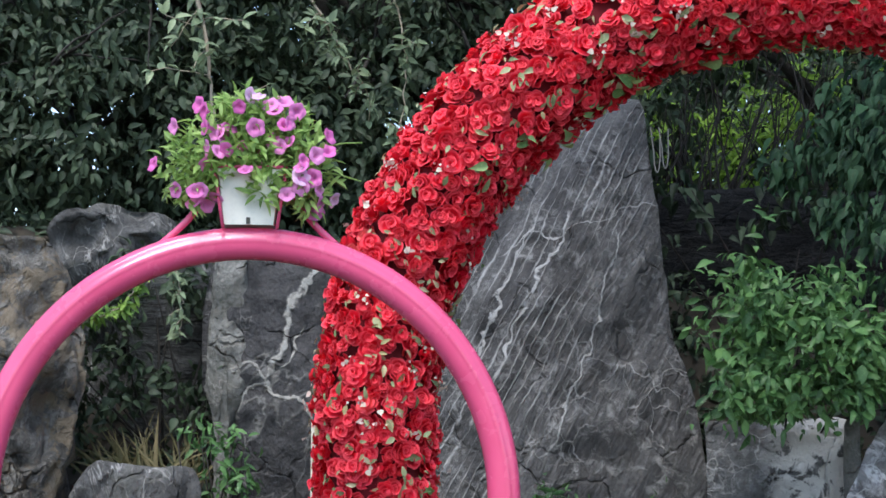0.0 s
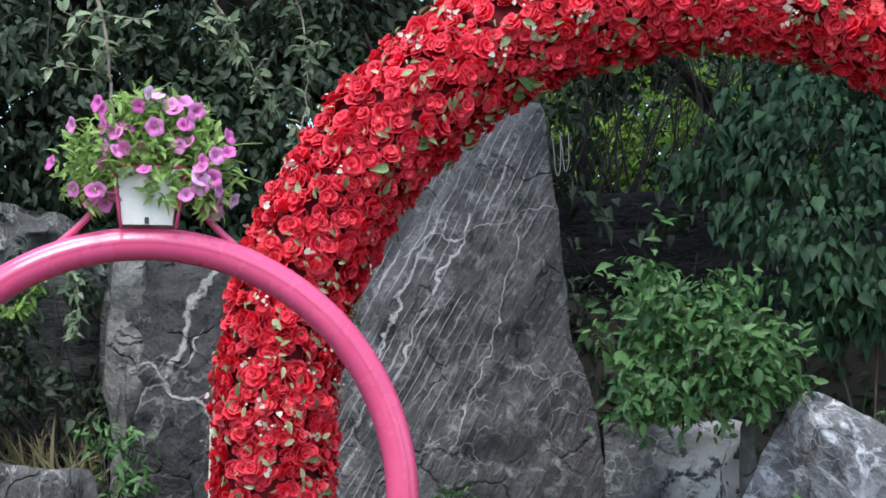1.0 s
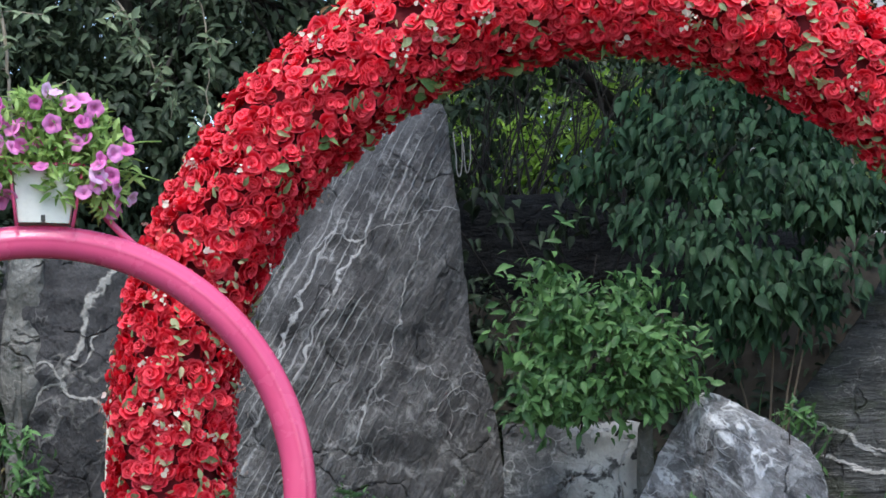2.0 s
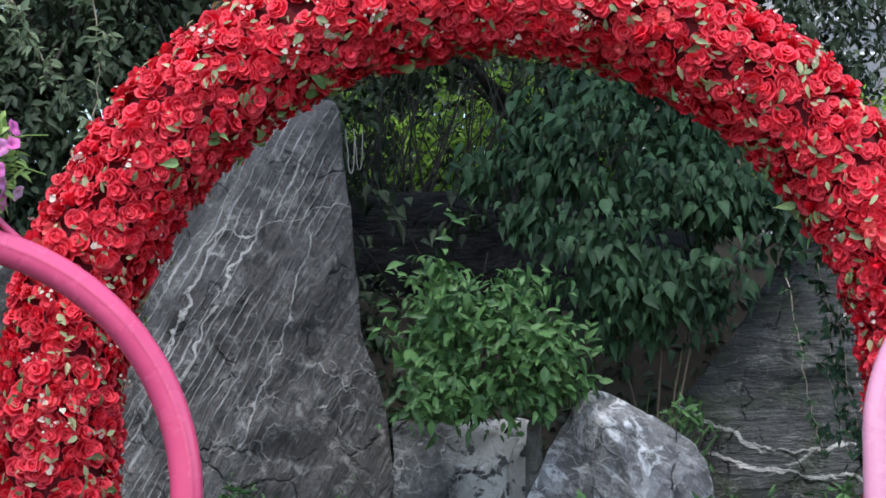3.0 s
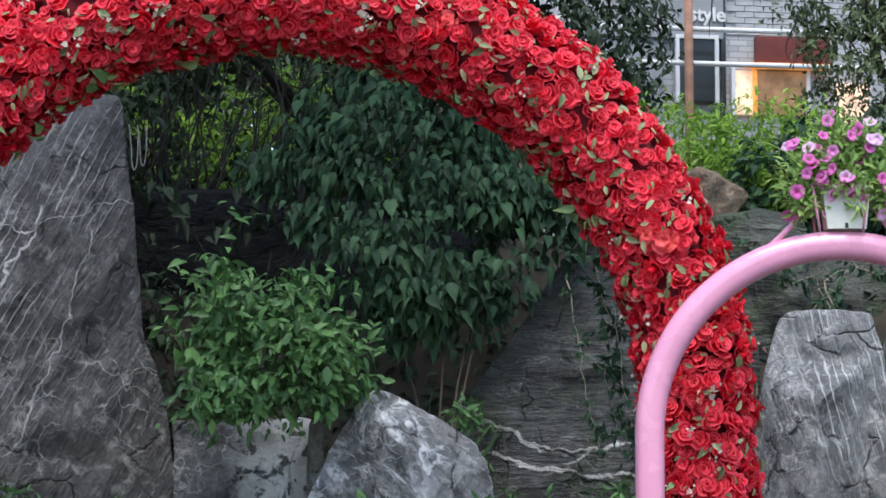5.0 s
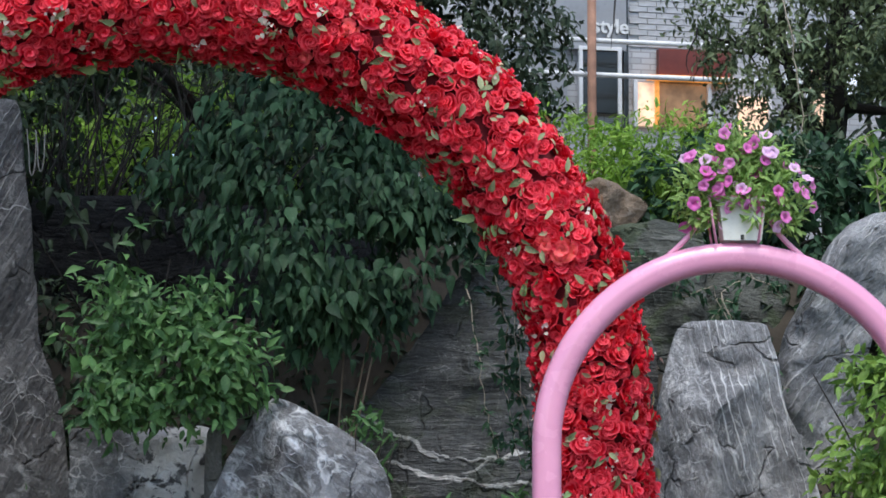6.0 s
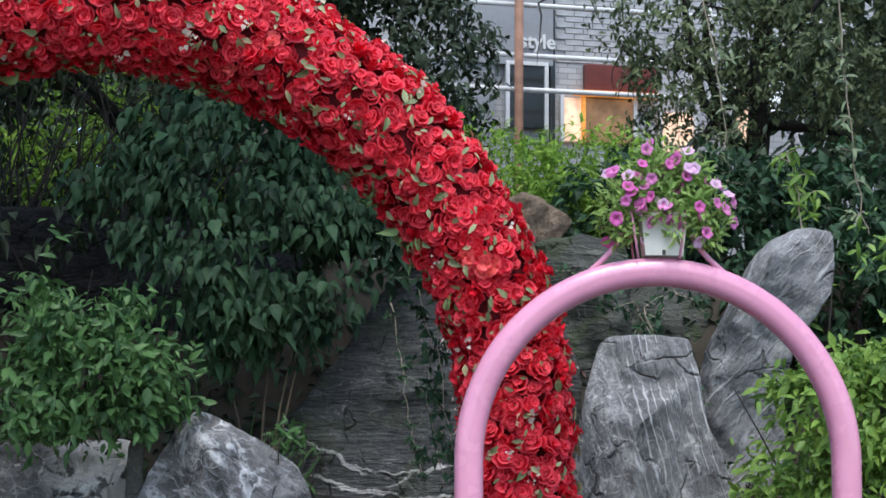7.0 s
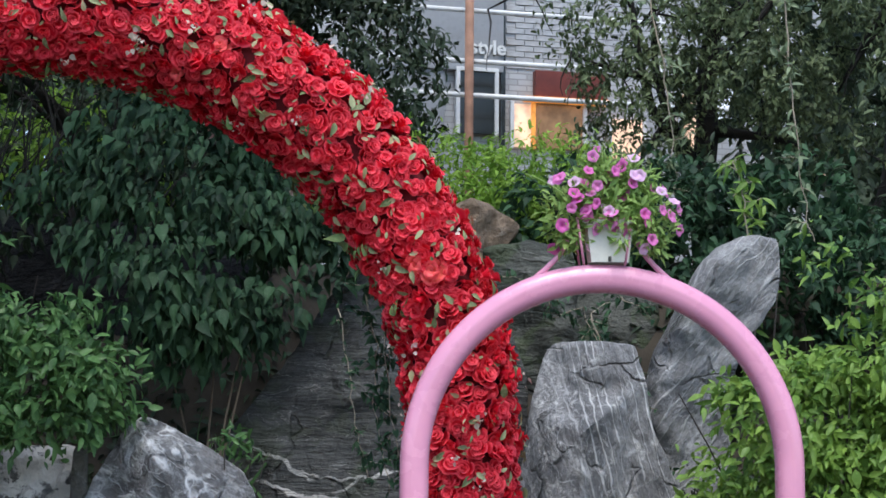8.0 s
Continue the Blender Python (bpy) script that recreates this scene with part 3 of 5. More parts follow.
def arch_at(d):
    """Centre line of the arch at d metres from its first foot: place, and the outward direction."""
    if d < LEG:
        return np.array((-ARCH_R, 0, d)), np.array((-1.0, 0, 0))
    if d > ARCH_LEN - LEG:
        return np.array((ARCH_R, 0, ARCH_LEN - d)), np.array((1.0, 0, 0))
    w = math.pi - (d - LEG) / ARCH_R
    o = np.array((math.cos(w), 0, math.sin(w)))
    return np.array((0, 0, ARCH_Z)) + ARCH_R * o, o


def tube_r(d):
    """Radius of the padding, which is thicker over the first shoulder and thins down to the second foot."""
    return float(np.interp(d / ARCH_LEN, (0, 0.25, 0.35, 0.5, 0.65, 0.76, 1), (0.188, 0.188, 0.197, 0.192, 0.185, 0.166, 0.162)))


link_mesh("padded_core", *tube_geo([arch_at(d)[0] for d in np.linspace(0, ARCH_LEN, 70)], [tube_r(d) for d in np.linspace(0, ARCH_LEN, 70)], 20), FOAM, arch, "dark red padded core")


def rose_shape(seed, fine):
    """An open rose: turned heart, then rings of cupped petals with rolled, wavy, paler rims. About 1 across."""
    r = np.random.default_rng(seed)
    geos, rims, feet = [], [], []
    rings = [(2, 0.01, 0.09, 0.22, 0.44, 1.35), (3, 0.05, 0.21, 0.20, 0.44, 1.1), (4, 0.15, 0.35, 0.08, 0.33, 0.98), (5, 0.24, 0.50, -0.16, 0.14, 0.92)]
    if not fine:
        rings = [rings[0], rings[2], rings[3]]
    nu, nv = (5, 4) if fine else (3, 2)
    turn = r.uniform(0, 6.28)
    for n, r0, r1, z0, z1, wide in rings:
        turn += 0.9
        for k in range(n):
            a0 = turn + 2 * math.pi * k / n + r.normal(0, 0.3)
            half = math.pi / n * wide * 1.2
            lift, ph, grow = r.normal(0, 0.08), r.uniform(0, 6.28), r.uniform(0.76, 1.2)
            verts, faces = [], []
            for i in range(nv + 1):
                v = i / nv
                for j in range(nu + 1):
                    u = -1 + 2 * j / nu
                    a = a0 + u * half
                    rad = (r0 + (r1 * grow - r0) * v ** 0.75) * (1 - 0.16 * u * u * v) + 0.045 * u * v
                    z = z0 + (z1 - z0 + lift) * min(v, 0.9) ** 0.9 - 0.06 * u * u * v + 0.045 * math.sin(u * 4 + ph) * v
                    rad += 0.025 * math.sin(u * 3 + ph * 1.7) * v
                    if v > 0.9:
                        rad += 0.055
                        z -= 0.02
                    verts.append((rad * math.cos(a), rad * math.sin(a), z))
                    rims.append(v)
            for i in range(nv):
                for j in range(nu):
                    o = i * (nu + 1) + j
                    faces.append((o, o + 1, o + nu + 2, o + nu + 1))
            feet.append((sum(len(g[0]) for g in geos), nu))
            geos.append((verts, faces))
    verts, faces = merge(geos)
    verts.append((0, 0, -0.36))
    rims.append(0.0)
    for o, w in feet:
        faces += [(len(verts) - 1, o + j + 1, o + j) for j in range(w)]
    return verts, faces, rims


def leaf_shape(length=1.0, width=0.4, fold=0.12, droop=0.2, heart=False):
    """A pointed leaf along y, folded at the midrib and drooping to its tip."""
    prof = [(0.0, 0.06), (0.2, 0.75), (0.42, 1.0), (0.7, 0.72), (0.88, 0.32), (1.0, 0.0)]
    if heart:
        prof = [(-0.08, 0.45), (0.08, 0.95), (0.3, 1.0), (0.55, 0.68), (0.78, 0.24), (1.0, 0.0)]
    verts, faces = [], []
    for t, w in prof:
        y, z = t * length, -droop * t * t * length
        verts += [(-w * width / 2, y, z + fold * w * width), (0, y, z), (w * width / 2, y, z + fold * w * width)]
    for i in range(len(prof) - 1):
        o = i * 3
        faces += [(o, o + 1, o + 4, o + 3), (o + 1, o + 2, o + 5, o + 4)]
    return verts, faces


ROSES = [rose_shape(s, True) for s in (1, 2, 3, 4, 5)]
ROSES_LOW = [rose_shape(s, False) for s in (6, 7)]
LEAVES = [leaf_shape(1, 0.45, 0.3, 0.25), leaf_shape(1, 0.36, 0.2, 0.4), leaf_shape(1, 0.5, 0.15, 0.1)]
LANCE = [leaf_shape(1, 0.34, 0.25, 0.35), leaf_shape(1, 0.28, 0.2, 0.55), leaf_shape(1, 0.38, 0.3, 0.15)]
HEART = [leaf_shape(1, 0.54, 0.22, 0.3, True), leaf_shape(1, 0.47, 0.35, 0.6, True), leaf_shape(1, 0.58, 0.15, 0.2, True), leaf_shape(1, 0.42, 0.5, 0.35, True)]

spots = []
step, row = 0.056, 0
for d in np.arange(0.1, ARCH_LEN - 0.05, step):
    row += 1
    for k in range(23):
        a = 2 * math.pi * (k + 0.5 * (row % 2)) / 23 + rng.normal(0, 0.07)
        dd = float(np.clip(d + rng.normal(0, 0.012), 0.05, ARCH_LEN - 0.05))
        c_, o_ = arch_at(dd)
        nrm = math.cos(a) * o_ + math.sin(a) * np.array((0, -1.0, 0))
        lift = tube_r(dd) + rng.uniform(0.004, 0.042)
        spots.append((dd, a, c_ + nrm * lift, nrm + rng.normal(0, 0.3, 3), rng.uniform(0.056, 0.092)))
front = [s for s in spots if math.sin(s[1]) > -0.25 and LEG - 0.45 < s[0] < ARCH_LEN - LEG + 0.45]
rear = [s for s in spots if not (math.sin(s[1]) > -0.25 and LEG - 0.45 < s[0] < ARCH_LEN - LEG + 0.45)]
singles = [s for s in front if math.sin(s[1]) > 0.62 and LEG + 0.3 < s[0] < LEG + 2.3][:300]
chosen = {id(s) for s in singles}
joined = [s for s in front if id(s) not in chosen]


def turn_to(normals, r):
    n_ = np.array(normals)
    n_ /= np.linalg.norm(n_, axis=1, keepdims=True)
    t_ = r.normal(0, 1, n_.shape)
    return basis(np.cross(n_, t_), n_)


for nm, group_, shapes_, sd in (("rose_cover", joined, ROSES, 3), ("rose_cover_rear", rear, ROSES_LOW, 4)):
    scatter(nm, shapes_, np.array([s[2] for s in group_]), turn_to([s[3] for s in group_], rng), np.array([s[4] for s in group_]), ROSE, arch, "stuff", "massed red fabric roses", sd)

rose_meshes = []
for v_, f_, e_ in ROSES:
    me_ = bpy.data.meshes.new("rose")
    me_.from_pydata(v_, [], f_)
    me_.polygons.foreach_set("use_smooth", np.ones(len(me_.polygons), bool))
    me_.materials.append(ROSE)
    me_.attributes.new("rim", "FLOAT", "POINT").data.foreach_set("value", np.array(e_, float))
    rose_meshes.append(me_)
for (dd, a, p_, nrm, size), m_ in zip(singles, turn_to([s[3] for s in singles], rng)):
    ob = new("rose", rose_meshes[int(rng.integers(0, 5))])
    ob.parent = arch
    ob.matrix_basis = Matrix.Translation(Vector(p_)) @ Matrix([list(q) for q in m_]).to_4x4() @ Matrix.Scale(float(size), 4)


def dress(name, count, size, shapes, mat, label, seed, lift=0.06, tilt=0.55, cluster=1, low=-0.5, high=math.pi + 0.5):
    """Leaves or filler sprays that stick out between the roses."""
    r = np.random.default_rng(seed)
    locs, nr, tp = [], [], []
    for _ in range(count):
        d = r.uniform(LEG - 0.7, ARCH_LEN - LEG + 0.7)
        a = r.uniform(low, high)
        c, o = arch_at(d)
        n = math.cos(a) * o + math.sin(a) * np.array((0, -1.0, 0))
        t = np.cross(n, r.normal(0, 1, 3))
        for _k in range(cluster):
            locs.append(c + n * (tube_r(d) + lift + r.uniform(-0.012, 0.018)) + (r.normal(0, 0.018, 3) if cluster > 1 else 0))
            tp.append(t / np.linalg.norm(t) + n * r.uniform(0.1, tilt) + (r.normal(0, 0.7, 3) if cluster > 1 else 0))
            nr.append(n + r.normal(0, 0.3, 3))
    scatter(name, shapes, np.array(locs), basis(np.array(tp), np.array(nr)), size * (0.65 + 0.95 * r.random(len(locs)) ** 2), mat, arch, "stuff", label, seed)


dress("rose_leaves", 950, 0.042, LEAVES, ROSE_LEAF, "muted green fabric rose leaves", 21, 0.048)
dress("pale_leaves", 520, 0.036, LEAVES, PALE_LEAF, "cream and pale olive fabric leaves", 24, 0.046)
dress("filler_spray", 120, 0.018, [leaf_shape(1, 0.9, 0.1, 0.0, True)], FILLER, "tiny cream filler flowers", 22, 0.06, 0.9, 6)
dress("ivy_spray", 34, 0.06, HEART, IVY_LEAF, "green ivy leaves tucked along the inner edge", 23, 0.05, 0.9, 3, 2.2, 3.4)
link_mesh("frame_pole", *tube_geo([(-ARCH_R - 0.245, 0.02, 0), (-ARCH_R - 0.25, 0.02, 0.9), (-ARCH_R - 0.245, 0.02, 1.62)], [0.014] * 3, 8), CREAM, arch, "cream frame pole")


# ---- ring arches with planters ----
def blob_leaves(blobs, count, r, shell=0.55):
    """Places in a set of ellipsoids (centre, radii), more of them near the skin, with the outward direction."""
    vol = np.array([b[1][0] * b[1][1] * b[1][2] for b in blobs]) ** (2 / 3)
    pick = r.choice(len(blobs), count, p=vol / vol.sum())
    d = r.normal(0, 1, (count, 3))
    d /= np.linalg.norm(d, axis=1, keepdims=True)
    rad = shell + (1.06 - shell) * r.random(count) ** 0.6
    c = np.array([b[0] for b in blobs])[pick]
    s = np.array([b[1] for b in blobs])[pick]
    return c + d * s * rad[:, None], d


def hoop_geo(path, thick, ridge, sides=44):
    """A bent pipe whose outer front shoulder carries a raised seam."""
    verts, faces = tube_geo(path, [thick] * len(path), sides)
    out = []
    for i, v in enumerate(verts):
        p = Vector(path[i // sides])
        w = 2 * math.pi * (i % sides) / sides
        k = 1 - 0.03 * math.cos(4 * w) + ridge * math.exp(-((w - 1.40) / 0.10) ** 2) - 0.6 * ridge * math.exp(-((w - 1.12) / 0.16) ** 2)
        out.append(tuple(p + (Vector(v) - p) * k))
    return out, faces


def ring_arch(label, at, rz, top, paint, RING_R, RING_T, size=1.0):
    ob = thing("ring_arch", label, "arch", at, rz, "pink hoop arches")
    ob.scale = (size, size, size)
    top = top / size
    cz = top - RING_T - RING_R
    path = [(-RING_R, 0, 0), (-RING_R, 0, cz * 0.5)] + [(-RING_R * math.cos(w), 0, cz + RING_R * math.sin(w)) for w in np.linspace(0, math.pi, 97)] + [(RING_R, 0, cz * 0.5), (RING_R, 0, 0)]
    link_mesh("hoop", *hoop_geo(path, RING_T, 0.075 if size == 1.0 else 0.03), paint, ob)
    for sx in (-1, 1):
        brace = []
        for t in np.linspace(0, 1, 14):
            a0, a1 = 0.290, 0.155
            x = a1 + (a0 - a1) * (1 - t) ** 1.5
            zr = cz + math.sqrt((RING_R + RING_T) ** 2 - a0 ** 2)
            brace.append((sx * x, 0, zr - 0.012 + t * (0.165)))
        link_mesh("brace", *tube_geo(brace, [0.012] * 14, 10), paint, ob)
        for yy in (-0.07, 0.07):
            link_mesh("holder_bar", *tube_geo([(sx * 0.088, yy, top - 0.012), (sx * 0.118, yy, top + 0.19)], [0.0055] * 2, 8), paint, ob)
    link_mesh("holder_rim", *tube_geo([(-0.118, -0.075, top + 0.19), (0.118, -0.075, top + 0.19), (0.118, 0.075, top + 0.19), (-0.118, 0.075, top + 0.19), (-0.118, -0.075, top + 0.19)], [0.0055] * 5, 8), paint, ob)
    return ob


def petunia_shape():
    """A petunia bloom: a funnel that opens into five soft lobes, seen along z."""
    verts, faces = [(0, 0, -0.35)], []
    n = 20
    for rad, z in ((0.10, -0.2), (0.2, -0.03), (0.36, 0.04), (0.5, 0.02)):
        for k in range(n):
            w = 2 * math.pi * k / n
            lobe = 1 - 0.14 * (0.5 - 0.5 * math.cos(5 * w)) * (rad / 0.5) ** 2
            verts.append((rad * lobe * math.cos(w), rad * lobe * math.sin(w), z + 0.035 * math.cos(5 * w) * rad * 2))
    for k in range(n):
        j = (k + 1) % n
        faces.append((0, 1 + k, 1 + j))
        for q in range(3):
            faces.append((1 + q * n + k, 1 + (q + 1) * n + k, 1 + (q + 1) * n + j, 1 + q * n + j))
    return verts, faces


BLOOM = None


def planter(label, at, rz, seed, count, wide, lift, size=1.0):
    global BLOOM
    r = np.random.default_rng(seed)
    ob = thing("petunia_planter", label, "potted plant", at, rz, "planters on the hoops")
    ob.scale = (size, size, size)
    bm = bmesh.new()
    lay = [(0.080, 0.062, 0.004), (0.084, 0.066, 0.0), (0.104, 0.078, 0.165), (0.112, 0.085, 0.167), (0.113, 0.086, 0.182), (0.103, 0.077, 0.182), (0.10, 0.073, 0.15)]
    loops_ = []
    for a, b, z in lay:
        vs = []
        for k in range(32):
            w = 2 * math.pi * k / 32
            cx, sy = math.cos(w), math.sin(w)
            m = max(abs(cx), abs(sy)) ** 0.86
            vs.append(bm.verts.new((a * cx / m, b * sy / m, z)))
        loops_.append(vs)
    for p, q in zip(loops_, loops_[1:]):
        for k in range(32):
            bm.faces.new((p[k], p[(k + 1) % 32], q[(k + 1) % 32], q[k]))
    bm.faces.new(loops_[0][::-1])
    bm.faces.new(loops_[-1])
    part("pot", bm, POT, ob, "white tapered plastic pot")
    part("drain_slot", box_bm(0.014, 0.012, 0.022, (-0.002, -0.066, 0.013), 0.003), SLOT, ob)
    blobs = [((0, 0, 0.24 + lift * 0.25), (wide * 0.72, wide * 0.36, lift * 0.8)), ((-wide * 0.55, -0.02, 0.2), (wide * 0.45, wide * 0.3, lift * 0.6)), ((wide * 0.58, -0.02, 0.19), (wide * 0.4, wide * 0.3, lift * 0.65)),
             ((0, -0.03, 0.24), (wide * 0.5, wide * 0.28, lift * 0.4)), ((0.02, -0.09, 0.175), (wide * 0.42, 0.035, 0.04)), ((-wide * 0.1, 0, 0.24 + lift * 0.75), (wide * 0.3, 0.08, lift * 0.35)), ((wide * 0.35, 0, 0.24 + lift * 0.6), (wide * 0.3, 0.08, lift * 0.35))]
    stem_list = []
    for k in range(46):
        b = blobs[k % len(blobs)]
        goal = np.array(b[0]) + r.normal(0, 0.6, 3) * np.array(b[1])
        start = np.array((r.uniform(-0.07, 0.07), r.uniform(-0.05, 0.05), 0.15))
        ctrl = (start + goal) / 2 + np.array((0, 0, 0.07))
        stem_list.append(tube_geo([start * (1 - t) ** 2 + 2 * ctrl * t * (1 - t) + goal * t * t for t in np.linspace(0, 1, 7)], [0.0024] * 7, 4))
    tagged(link_mesh("stem_tangle", *merge(stem_list), PETUNIA_GREEN, ob), "", "", "", "stuff")
    n_ = 1900
    p, d = blob_leaves(blobs + [((0.045, -0.09, 0.12), (0.045, 0.03, 0.06)), ((-wide * 0.62, -0.03, 0.1), (0.07, 0.05, 0.05)), ((wide * 0.66, -0.03, 0.08), (0.06, 0.05, 0.06))], n_, r, 0.2)
    tip = d * 0.7 + r.normal(0, 0.5, p.shape) + np.array((0, 0, 0.25))
    nr = d * 0.5 + np.array((0, -0.5, 0.8)) + r.normal(0, 0.45, p.shape)
    scatter("foliage", LANCE, p, basis(tip, nr), r.uniform(0.03, 0.062, n_), PETUNIA_GREEN, ob, "stuff", "narrow light green leaves", seed)
    if BLOOM is None:
        v, f = petunia_shape()
        BLOOM = bpy.data.meshes.new("bloom")
        BLOOM.from_pydata(v, [], f)
        BLOOM.polygons.foreach_set("use_smooth", np.ones(len(BLOOM.polygons), bool))
        BLOOM.materials.append(PETUNIA)
    made = 0
    while made < count:
        b = blobs[int(r.choice(len(blobs), p=(0.2, 0.26, 0.26, 0.05, 0.03, 0.1, 0.1)))]
        d = r.normal(0, 1, 3) + np.array((0, -0.7, 0.1))
        d /= np.linalg.norm(d)
        if d[1] > 0.25:
            continue
        q = np.array(b[0]) + d * np.array(b[1]) * 1.2
        face = Vector((d[0] * 1.0 + r.normal(0, 0.35), -0.65, d[2] * 0.6 + 0.15 + r.normal(0, 0.3)))
        bl = new("bloom", BLOOM)
        bl.parent = ob
        bl.matrix_basis = Matrix.Translation(Vector(q)) @ face.to_track_quat("Z", "Y").to_matrix().to_4x4() @ Matrix.Rotation(r.uniform(0, 6), 4, "Z") @ Matrix.Scale(r.uniform(0.05, 0.07), 4)
        made += 1
    return ob


ring_arch("glossy hot pink painted hoop arch with planter holder", (-0.640, 5.96, 0), 6.2, 2.250, HOT_PINK, 0.847, 0.056)
planter("white pot of purple-pink petunias trailing over the rim", (-0.644, 5.96, 2.25), 6.2, 5, 58, 0.30, 0.19)
ring_arch("glossy pale pink painted hoop arch with planter holder", (3.18, 5.69, 0), -20.0, 2.288, PALE_PINK, 0.803, 0.064, 0.835)
planter("white pot of pink petunias with blooms hanging at both sides", (3.199, 5.683, 2.29), -20.0, 9, 52, 0.295, 0.22, 0.835)


# ---- planting ----
def knobs(blobs, count, size, seed):
    """The same ellipsoids with small uneven clumps added on their skin."""
    r = np.random.default_rng(seed)
    p, d = blob_leaves(blobs, count, r, 0.95)
    return list(blobs) + [(tuple(q), tuple(r.uniform(0.5, 1.2, 3) * size)) for q in p]


def foliage(name, blobs, count, size, shapes, mat, parent, seed, droop=0.5, shell=0.5, spread=0.6, label="", clump=9):
    """Leaves in small sprays along the skin of the ellipsoids, with gaps between the sprays."""
    r = np.random.default_rng(seed)
    c, d = blob_leaves(blobs, max(1, count // clump), r, shell)
    c, d = np.repeat(c, clump, 0), np.repeat(d, clump, 0)
    way = np.repeat(r.normal(0, 1, (len(c) // clump, 3)), clump, 0) * 0.7 + d + np.array((0, 0, -droop))
    way /= np.linalg.norm(way, axis=1, keepdims=True)
    p = c + way * r.uniform(-1.6, 1.6, (len(c), 1)) * size + r.normal(0, 0.38, c.shape) * size
    tip = way * 0.7 + r.normal(0, spread, p.shape) + np.array((0, 0, -droop * 0.5))
    nrm = d * 0.7 + np.array((0, -0.25, 0.7)) + r.normal(0, 0.35, p.shape)
    return scatter(name, shapes, p, basis(tip, nrm), r.uniform(size * 0.65, size * 1.25, len(p)), mat, parent, "stuff", label, seed)


def tiered(name, blobs, count, size, shapes, mat, parent, seed, hang=1.0, wild=0.3, shell=0.75, clump=5, label=""):
    """Broad leaves that hang in overlapping tiers on the near skin of the ellipsoids, tips down, faces to the light."""
    r = np.random.default_rng(seed)
    c, d = blob_leaves(blobs, count // clump * 2, r, shell)
    gaps = np.array([noise.noise(Vector(q) * (0.33 / size)) for q in c])
    near = (d[:, 1] < 0.25) & (gaps > -0.02)
    c, d = np.repeat(c[near], clump, 0), np.repeat(d[near], clump, 0)
    c = c + r.normal(0, 1, c.shape) * np.array((1.0, 0.35, 0.55)) * size
    out = d * np.array((0.55, 0.5, 0.25))
    tip = out + np.array((0, -0.2, -hang)) + r.normal(0, wild, c.shape)
    nrm = np.array((0, -0.62, 0.62)) + d * 0.5 + r.normal(0, wild, c.shape)
    return scatter(name, shapes, c, basis(tip, nrm), size * (0.55 + 0.8 * r.random(len(c)) ** 1.4), mat, parent, "stuff", label, seed)


def polar(bearing, rng_, z=0.0):
    w = radians(bearing)
    return np.array((math.sin(w) * rng_, math.cos(w) * rng_, z))


def tree(name, label, bearing, dist, height, blobs, leaves, size, mat, seed, trunk=0.09, shapes=LANCE, limbs=9, lean=0.1, group="trees of the bank", droop=0.7):
    """A tapered trunk, crooked limbs and twigs, and a loose crown; blobs are given round the foot."""
    r = np.random.default_rng(seed)
    foot = polar(bearing, dist)
    foot[2] = ground_z(foot[0], foot[1]) - 0.05
    ob = thing(name, label, "tree", tuple(foot), -bearing, group)
    line = wander((0, 0, 0), (r.normal(0, lean), r.normal(0, lean), 1), height * 0.85, 9, 0.09, r)
    link_mesh("trunk", *tube_geo(line, list(np.linspace(trunk, trunk * 0.25, 10)), 9), BARK, ob)
    geos = []
    for k in range(limbs):
        i = r.integers(2, 9)
        tgt = blobs[k % len(blobs)]
        goal = np.array(tgt[0]) + r.normal(0, 0.4, 3) * np.array(tgt[1])
        way = goal - line[i]
        limb = wander(line[i], way, np.linalg.norm(way) * 1.1, 7, 0.12, r)
        link_mesh("limb", *tube_geo(limb, list(np.linspace(trunk * 0.4, 0.006, 8)), 6), BARK, ob)
        for _ in range(5):
            j = r.integers(2, 8)
            twig = wander(limb[j], r.normal(0, 1, 3) + np.array((0, -0.3, 0)), r.uniform(0.25, 0.7), 5, 0.2, r, 0.06)
            geos.append(tube_geo(twig, list(np.linspace(0.008, 0.002, 6)), 4))
    tagged(link_mesh("twig_tangle", *merge(geos), BARK, ob), "", "", "", "stuff")
    foliage("crown", blobs, leaves, size, shapes, mat, ob, seed + 1, droop)
    return ob


# dark trees behind the stones
for bearing, seed in ((-14.5, 61), (-9.0, 63), (-3.5, 65), (1.5, 67)):
    tree("broadleaf_tree", "dense dark green tree with drooping leafy branches", bearing, 10.4, 3.0,
         [((-0.5, -0.3, 0.75), (0.75, 0.55, 0.65)), ((0.5, -0.25, 0.7), (0.7, 0.55, 0.6)), ((0.0, -0.1, 1.5), (0.9, 0.6, 0.6)), ((-0.3, 0.2, 2.2), (0.9, 0.7, 0.6)), ((0.4, 0.1, 0.35), (0.7, 0.5, 0.35))],
         11500, 0.078, DARK_LEAF, seed, 0.09, LEAVES)
